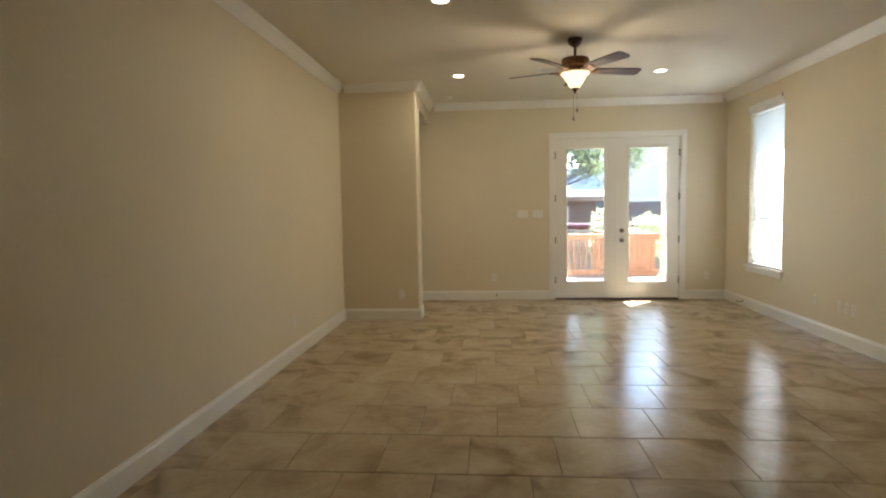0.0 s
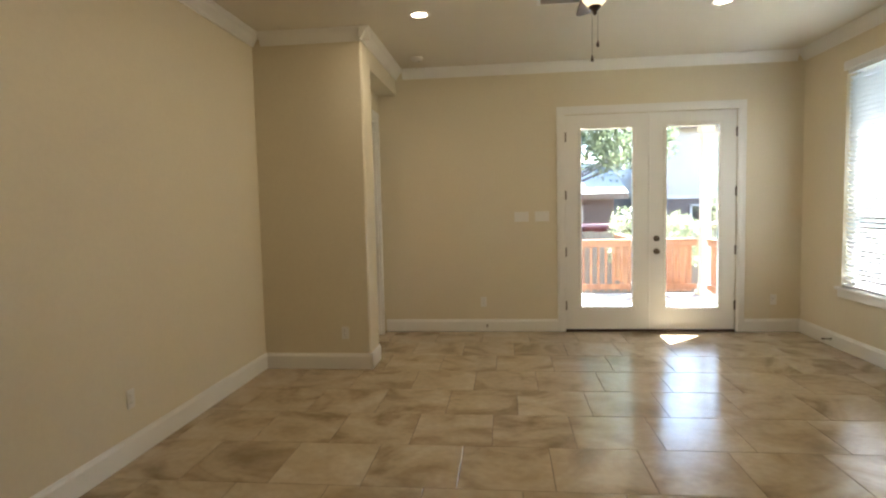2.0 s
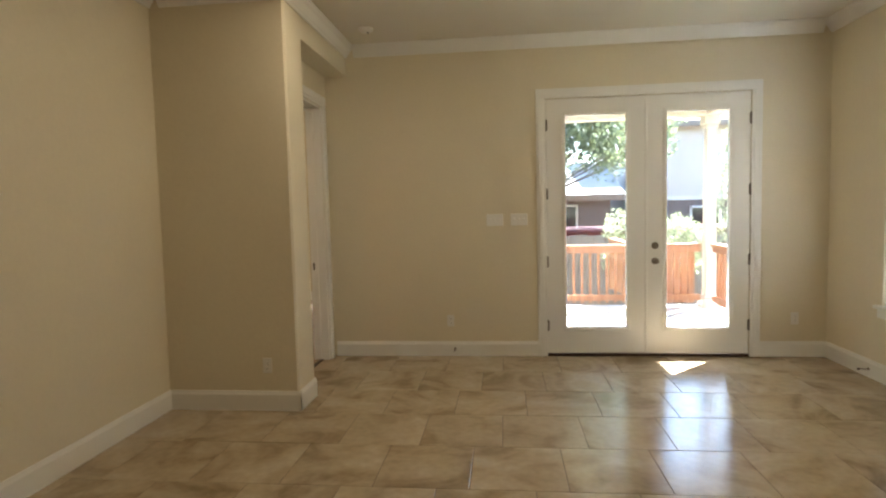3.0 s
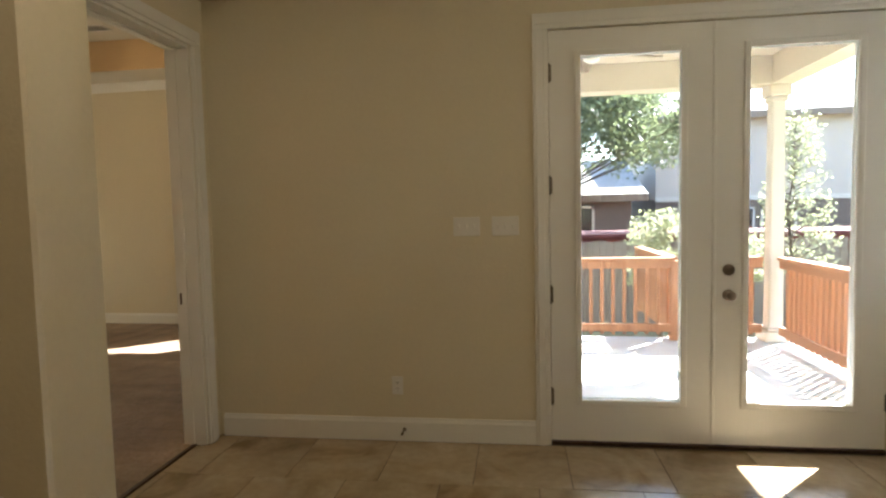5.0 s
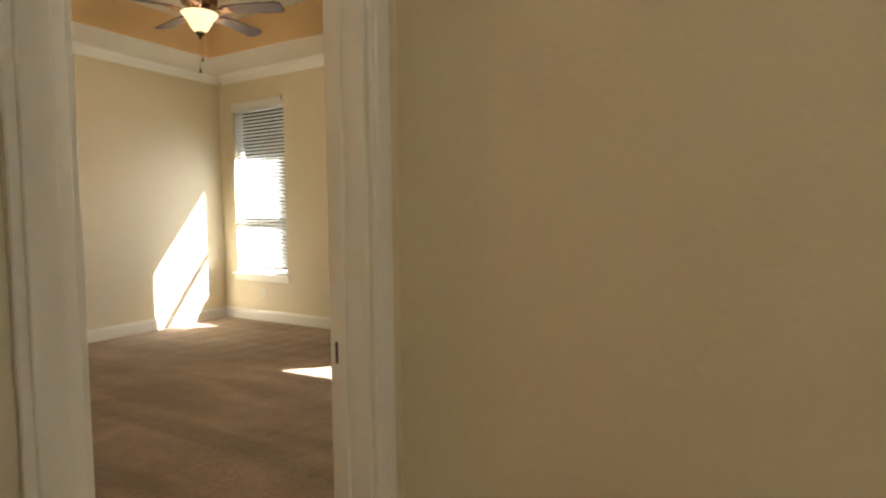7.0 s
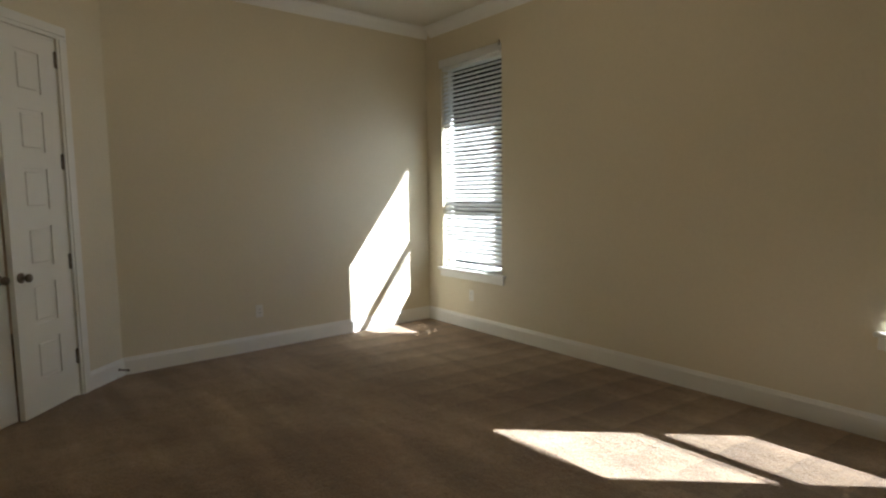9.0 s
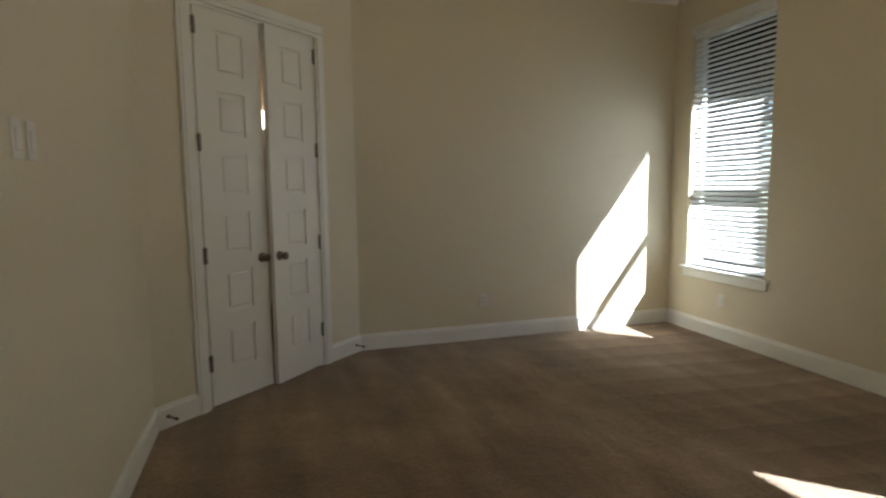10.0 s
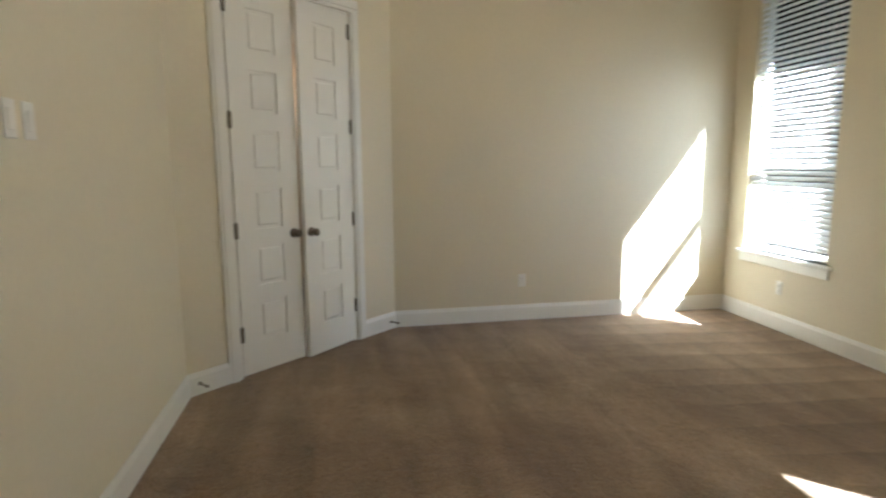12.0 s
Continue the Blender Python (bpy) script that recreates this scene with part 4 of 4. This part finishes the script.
# eaves unseen; the stepped north edge is set to shape the sun patches
structure("roof", boxes(((BW - 0.7, BN + T - 0.02, 2.96), (-3.4, BN + T + 0.50, 3.10)), ((-3.4, BN + T - 0.02, 2.96), (BE + T, BN + T + 0.37, 3.10)), ((BE + T, PY1 + 0.45, 2.96), (0.8, BN + T + 0.37, 3.10)), ((BW - 0.7, SY - 0.6, BH + 0.62), (EX + 0.75, BN + T + 0.6, BH + 0.72)), ((EX + T, SY - 0.6, 2.96), (EX + T + 0.55, NY + T, 3.10))), SHINGLE, "grey shingle roof with deep eaves", "roof")

col = thing("porch_column", pose(PX1 - 0.03, PY1, PZ), "square cream porch column with a moulded base and capital", "column")
bm = bmesh.new()
lo = [bm.verts.new((x * 0.078, y * 0.078, 0.16)) for x, y in ((-1, -1), (1, -1), (1, 1), (-1, 1))]
hi = [bm.verts.new((x * 0.069, y * 0.069, 2.66)) for x, y in ((-1, -1), (1, -1), (1, 1), (-1, 1))]
for k in range(4):
    bm.faces.new((lo[k], lo[(k + 1) % 4], hi[(k + 1) % 4], hi[k]))
bmesh.ops.bevel(bm, geom=[e for e in bm.edges if abs(e.verts[0].co.z - e.verts[1].co.z) > 1], offset=0.012, segments=2, affect="EDGES")
part("shaft", bm, PORCH, col)
bm = box(bmesh.new(), (-0.13, -0.13, 0), (0.13, 0.13, 0.12), 0.012)
box(bm, (-0.105, -0.105, 0.12), (0.105, 0.105, 0.16), 0.012)
part("base", bm, PORCH, col)
bm = box(bmesh.new(), (-0.11, -0.11, 2.70), (0.11, 0.11, 2.82), 0.008)
box(bm, (-0.088, -0.088, 2.64), (0.088, 0.088, 2.70), 0.012)
part("capital", bm, PORCH, col)


def railing(a, b, label, posts=(0, 1), board=0.019, pitch=0.125):
    """A cedar railing from a to b on the porch floor."""
    a, b = Vector((*a, PZ)), Vector((*b, PZ))
    d = b - a
    n = d.length
    r = thing("wooden_railing", Matrix.Translation(a) @ pose(0, 0, 0, 0, 0, math.degrees(math.atan2(d.y, d.x))), label, "railing", "porch railings")
    part("cap_rail", box(bmesh.new(), (0, -0.07, 0.915), (n, 0.07, 0.953), 0.006), CEDAR, r, "flat cedar handrail")
    part("top_rail", box(bmesh.new(), (0, -0.040, 0.83), (n, -0.009, 0.914), 0.004), CEDAR, r)
    part("bottom_rail", box(bmesh.new(), (0, -0.040, 0.10), (n, -0.009, 0.19), 0.004), CEDAR, r)
    bal = mesh_of("baluster", box(bmesh.new(), (-board, -0.008, 0.06), (board, 0.031, 0.913), 0.003), CEDAR)
    k = 0.12
    while k < n - 0.06:
        shared("baluster", bal, r, pose(k, 0, 0))
        k += pitch
    for p in posts:
        x = p * n
        part("post", box(bmesh.new(), (x - 0.046, -0.047, 0), (x + 0.046, 0.047, 0.914), 0.005), CEDAR, r)
    return r


railing((BE + T + 0.05, PY1), (2.45, PY1), "red-stained cedar porch railing along the front edge", (1,))
railing((2.62, PY1), (PX1 - 0.16, PY1), "short red-stained cedar board railing beside the column", (0,), 0.044, 0.105)
railing((PX1, PY1 - 0.16), (PX1, NY + T + 0.05), "red-stained cedar board railing along the side", (), 0.030, 0.105)
railing((2.45, PY1 + 0.10), (2.45, PY1 + 1.9), "red-stained cedar stair railing running off the porch", (1,), 0.044, 0.105)

pf = thing("porch_fan", pose(1.35, 10.6, 3.02), "grey porch ceiling fan at rest", "ceiling fan")
part("canopy", lathe(bmesh.new(), [(0.0, 0), (0.07, 0), (0.06, -0.05), (0.015, -0.07), (0.0, -0.07)], None, 20), BRONZE, pf, "", True)
part("downrod", tube(bmesh.new(), (0, 0, -0.20), (0, 0, -0.06), 0.012), BRONZE, pf)
part("motor_housing", lathe(bmesh.new(), [(0.0, -0.18), (0.08, -0.19), (0.12, -0.22), (0.12, -0.27), (0.08, -0.30), (0.0, -0.30)], None, 24), BRONZE, pf, "", True)
for k in range(5):
    part("blade", blade_mesh(), FENCE, pf, "weathered grey fan blade", m=pose(0, 0, -0.26, 0, 0, 20 + 72 * k) @ pose(0, 0, 0, 12))
part("glass_bowl", lathe(bmesh.new(), [(0.07, -0.30), (0.07, -0.315), (0.04, -0.335), (0.0, -0.345)], None, 20), PLASTIC, pf, "", True)

# ---- yard ----
GZ = -1.0
structure("ground", boxes(((-900, NY + T, GZ - 0.2), (900, 900, GZ)), ((-900, -900, GZ - 0.2), (900, SY - T, GZ)), ((-900, SY - T, GZ - 0.2), (BW - T, NY + T, GZ)), ((EX + T, SY - T, GZ - 0.2), (900, NY + T, GZ)), ((BW - T, SY - T, GZ - 0.2), (EX + T, NY + T, GZ))), GRASS, "dry green lawn reaching far off", "lawn")

fence = thing("board_fence", pose(0, 0, 0), "weathered grey board fence across the yard", "fence")
random.seed(5)
for k in range(4):
    plank = mesh_of("plank", box(bmesh.new(), (-0.068, -0.01, 0), (0.068, 0.01, 1.72 + 0.012 * k), 0.004), FENCE)
    for j in range(k, 96, 4):
        shared("plank", plank, fence, pose(-2.0 + 0.142 * j, 17.4 + random.uniform(-0.006, 0.006), GZ, 0, random.uniform(-0.5, 0.5), 0))
for z in (0.35, 1.35):
    part("fence_rail", box(bmesh.new(), (-2.05, 17.41, GZ + z), (11.6, 17.45, GZ + z + 0.09)), FENCE, fence)


def house(name, label, m, w, d, z_brick, z_wall, ridge, upper, windows, gable):
    h = thing(name, m, label, "house", "neighbouring houses")
    part("brick_wall", box(bmesh.new(), (0, 0, GZ), (w, d, z_brick)), BRICK, h, "dark brown brick wall")
    if z_wall > z_brick:
        part("upper_wall", box(bmesh.new(), (0, 0, z_brick), (w, d, z_wall)), upper, h, "pale grey upper storey")
        bm = bmesh.new()
        z = z_brick + 0.18
        while z < z_wall - 0.05:
            box(bm, (0.002, -0.018, z - 0.18), (w - 0.002, -0.001, z - 0.01))
            z += 0.18
        part("lap_boards", bm, upper, h)
        part("band_board", box(bmesh.new(), (-0.02, -0.05, z_brick - 0.10), (w + 0.02, -0.019, z_brick + 0.06)), PORCH, h)
    bm = bmesh.new()
    o = 0.45
    if gable == "x":
        prof = [(-o, z_wall - 0.05), (d / 2, ridge), (d + o, z_wall - 0.05), (d + o, z_wall + 0.12), (d / 2, ridge + 0.17), (-o, z_wall + 0.12)]
        a = [bm.verts.new((-o, y, z)) for y, z in prof]
        b = [bm.verts.new((w + o, y, z)) for y, z in prof]
        for i in range(6):
            j = (i + 1) % 6
            bm.faces.new((a[i], a[j], b[j], b[i]))
        bm.faces.new(a[::-1])
        bm.faces.new(b)
        gb = bmesh.new()
        for x in (0.0, w - 0.1):
            v = [gb.verts.new((xx, y, z)) for xx in (x, x + 0.1) for y, z in ((0, z_wall), (d, z_wall), (d / 2, ridge))]
            gb.faces.new((v[0], v[1], v[2]))
            gb.faces.new((v[3], v[5], v[4]))
            for i in range(3):
                gb.faces.new((v[i], v[(i + 1) % 3], v[3 + (i + 1) % 3], v[3 + i]))
        part("gable", gb, upper, h)
    part("roof", bm, SHINGLE, h, "grey shingle roof")
    part("fascia", box(bmesh.new(), (-o, -o - 0.03, z_wall - 0.10), (w + o, -o, z_wall + 0.12)), FENCE, h, "weathered eave board")
    for x0, x1, z0, z1 in windows:
        wob = part("window", boxes(((x0, -0.06, z0), (x0 + 0.08, 0.02, z1)), ((x1 - 0.08, -0.06, z0), (x1, 0.02, z1)), ((x0, -0.06, z1 - 0.08), (x1, 0.02, z1)), ((x0, -0.06, z0), (x1, 0.02, z0 + 0.08)), (((x0 + x1) / 2 - 0.03, -0.05, z0), ((x0 + x1) / 2 + 0.03, 0.02, z1))), PORCH, h, "pale framed window")
        part("pane", box(bmesh.new(), (x0 + 0.08, -0.02, z0 + 0.08), (x1 - 0.08, -0.012, z1 - 0.08)), GLASS, wob)
    return h


house("neighbour_house", "low neighbouring house with dark brick and a grey shingle roof", pose(-6.0, 24.5, 0), 10.3, 8.0, 1.72, 1.72, 3.1, STUCCO, [(8.2, 9.15, 0.1, 1.5)], "x")
house("neighbour_house", "two-storey neighbouring house, dark brick below and pale grey siding above", pose(5.68, 27.2, 0), 16.0, 9.0, 1.69, 4.55, 6.4, SIDING, [(2.2, 3.4, -0.25, 1.35), (3.6, 4.8, -0.25, 1.35), (9.4, 10.8, -0.2, 1.35), (12.8, 14.2, 2.5, 4.0)], "x")
shed = thing("garden_shed", pose(1.2, 19.6, 0), "long low barn-red shed behind the fence", "shed")
part("shed_wall", box(bmesh.new(), (0, 0, GZ), (12.0, 2.0, 0.72)), BARN, shed, "barn-red boarded wall")
part("shed_roof", box(bmesh.new(), (-0.2, -0.2, 0.72), (12.2, 2.2, 0.80), 0.01), BARN, shed)


def leaves(rng, centres, count, size):
    """Small folded leaves scattered through uneven clumps."""
    verts, faces = [], []
    for _ in range(count):
        c, r = centres[int(rng.integers(len(centres)))]
        d = rng.normal(size=3)
        d /= np.linalg.norm(d)
        p = np.array(c) + d * r * rng.random() ** 0.45 * np.array([1, 1, 0.75])
        a = rng.normal(size=3)
        a /= np.linalg.norm(a)
        b = np.cross(a, rng.normal(size=3))
        b /= np.linalg.norm(b) + 1e-9
        s = size * (0.6 + 0.8 * rng.random())
        k = len(verts)
        verts += [tuple(p - a * s), tuple(p + b * s * 0.45), tuple(p + a * s), tuple(p - b * s * 0.45)]
        faces.append((k, k + 1, k + 2, k + 3))
    return verts, faces


def tree(name, label, category, x, y, z0, trunk, height, spread, clumps, count, size, leaf, seed, low=0.45, limb=0.16, cone=False, tight=1.0):
    rng = np.random.default_rng(seed)
    t = thing(name, pose(x, y, z0), label, category)
    bm = bmesh.new()
    tube(bm, (0, 0, 0), (0.05, 0, height * 0.3), trunk, trunk * 0.75)
    tube(bm, (0.05, 0, height * 0.3), (-0.05, 0.1, height * 0.62), trunk * 0.75, trunk * 0.4)
    tube(bm, (-0.05, 0.1, height * 0.62), (0.1, 0, height * 0.92), trunk * 0.4, trunk * 0.08)
    centres = []
    for k in range(clumps):
        ang = 2 * math.pi * (k * 0.618 + rng.random() * 0.1)
        zz = height * (low + (1 - low) * (k + 0.5) / clumps)
        rr = spread * (0.35 + 0.65 * rng.random()) * (1.0 - 0.55 * max(0, (zz / height - 0.6) / 0.4))
        if cone:
            rr = spread * (0.5 + 0.5 * rng.random()) * max(0.05, 1.25 - 1.25 * (zz / height - low * 0.6))* 0.8
        c = (rr * math.cos(ang), rr * math.sin(ang), zz)
        centres.append((c, spread * (0.20 + 0.18 * rng.random()) * (0.8 if cone else tight)))
        base = (0, 0, max(height * min(0.4, low * 0.7), zz - rr * 0.6))
        tube(bm, base, c, trunk * limb, trunk * 0.04, 6)
    part("trunk", bm, BARK, t, "grey branching trunk")
    v, f = leaves(rng, centres, count, size)
    me = bpy.data.meshes.new("crown")
    me.from_pydata(v, [], f)
    me.materials.append(leaf)
    crown = new("crown", me)
    crown.parent = t
    return t


tree("oak_tree", "large shady oak tree behind the fence", "tree", 1.4, 20.9, GZ, 0.26, 7.6, 4.2, 170, 70000, 0.066, LEAF, 3, 0.50, 0.09, tight=0.62)
tree("oak_tree", "large oak tree beyond the bedroom windows", "tree", -7.5, 19.5, GZ, 0.28, 8.0, 4.2, 44, 14000, 0.10, LEAF, 8, 0.42)
tree("garden_shrub", "sunlit leafy shrub beside the porch", "shrub", 2.85, 14.6, GZ, 0.05, 2.3, 0.70, 30, 3600, 0.032, LEAF2, 11, 0.5)
tree("young_tree", "young sunlit tree with pale leaves", "tree", 5.05, 15.2, GZ, 0.05, 3.8, 0.85, 60, 3200, 0.032, LEAF2, 12, 0.36, 0.3, True)
tree("garden_shrub", "pale leafy shrub near the fence", "shrub", 4.3, 16.2, GZ, 0.05, 2.1, 0.7, 24, 4000, 0.034, LEAF2, 14, 0.5)

# ---- tiled living room floor ----
floor = structure("floor", boxes(((WX - 0.12, SY - T, -0.1), (DX0 + 0.085, NY + 0.0, -0.003)), ((DX0 + 0.085, SY - T, -0.1), (EX + T, NY + T, -0.003))), GROUT, "tan ceramic tile floor laid in a stepped bond", "floor")
PX, PY, G = 0.515, 0.5375, 0.0022


def tile_mesh(w, d):
    bm = bmesh.new()
    c = 0.0022
    lo = [bm.verts.new(p) for p in ((0, 0, -0.004), (w, 0, -0.004), (w, d, -0.004), (0, d, -0.004))]
    mi = [bm.verts.new(p) for p in ((0, 0, -0.0015), (w, 0, -0.0015), (w, d, -0.0015), (0, d, -0.0015))]
    hi = [bm.verts.new(p) for p in ((c, c, 0), (w - c, c, 0), (w - c, d - c, 0), (c, d - c, 0))]
    bm.faces.new(hi)
    for k in range(4):
        j = (k + 1) % 4
        bm.faces.new((lo[k], lo[j], mi[j], mi[k]))
        bm.faces.new((mi[k], mi[j], hi[j], hi[k]))
    return mesh_of("tile", bm, TILE)


full = tile_mesh(PX - 2 * G, PY - 2 * G)
for row in range(-18, 6):
    y1 = 6.17 + PY * row
    ya, yb = max(y1 - PY + G, SY), min(y1 - G, NY)
    if yb - ya < 0.04:
        continue
    shift = 0.62 + PX / 3 * row
    k0 = math.floor((WX - shift) / PX)
    for k in range(k0, k0 + 13):
        xa, xb = shift + PX * k + G, shift + PX * (k + 1) - G
        left = WX if ya < NIBY0 else DX0 + 0.085
        xa, xb = max(xa, left), min(xb, EX)
        if xb - xa < 0.03:
            continue
        whole = abs(xb - xa - PX + 2 * G) < 1e-4 and abs(yb - ya - PY + 2 * G) < 1e-4
        me = full if whole else tile_mesh(xb - xa, yb - ya)
        shared("tile", me, floor, pose(xa, ya, random.uniform(-0.0004, 0.0004)))
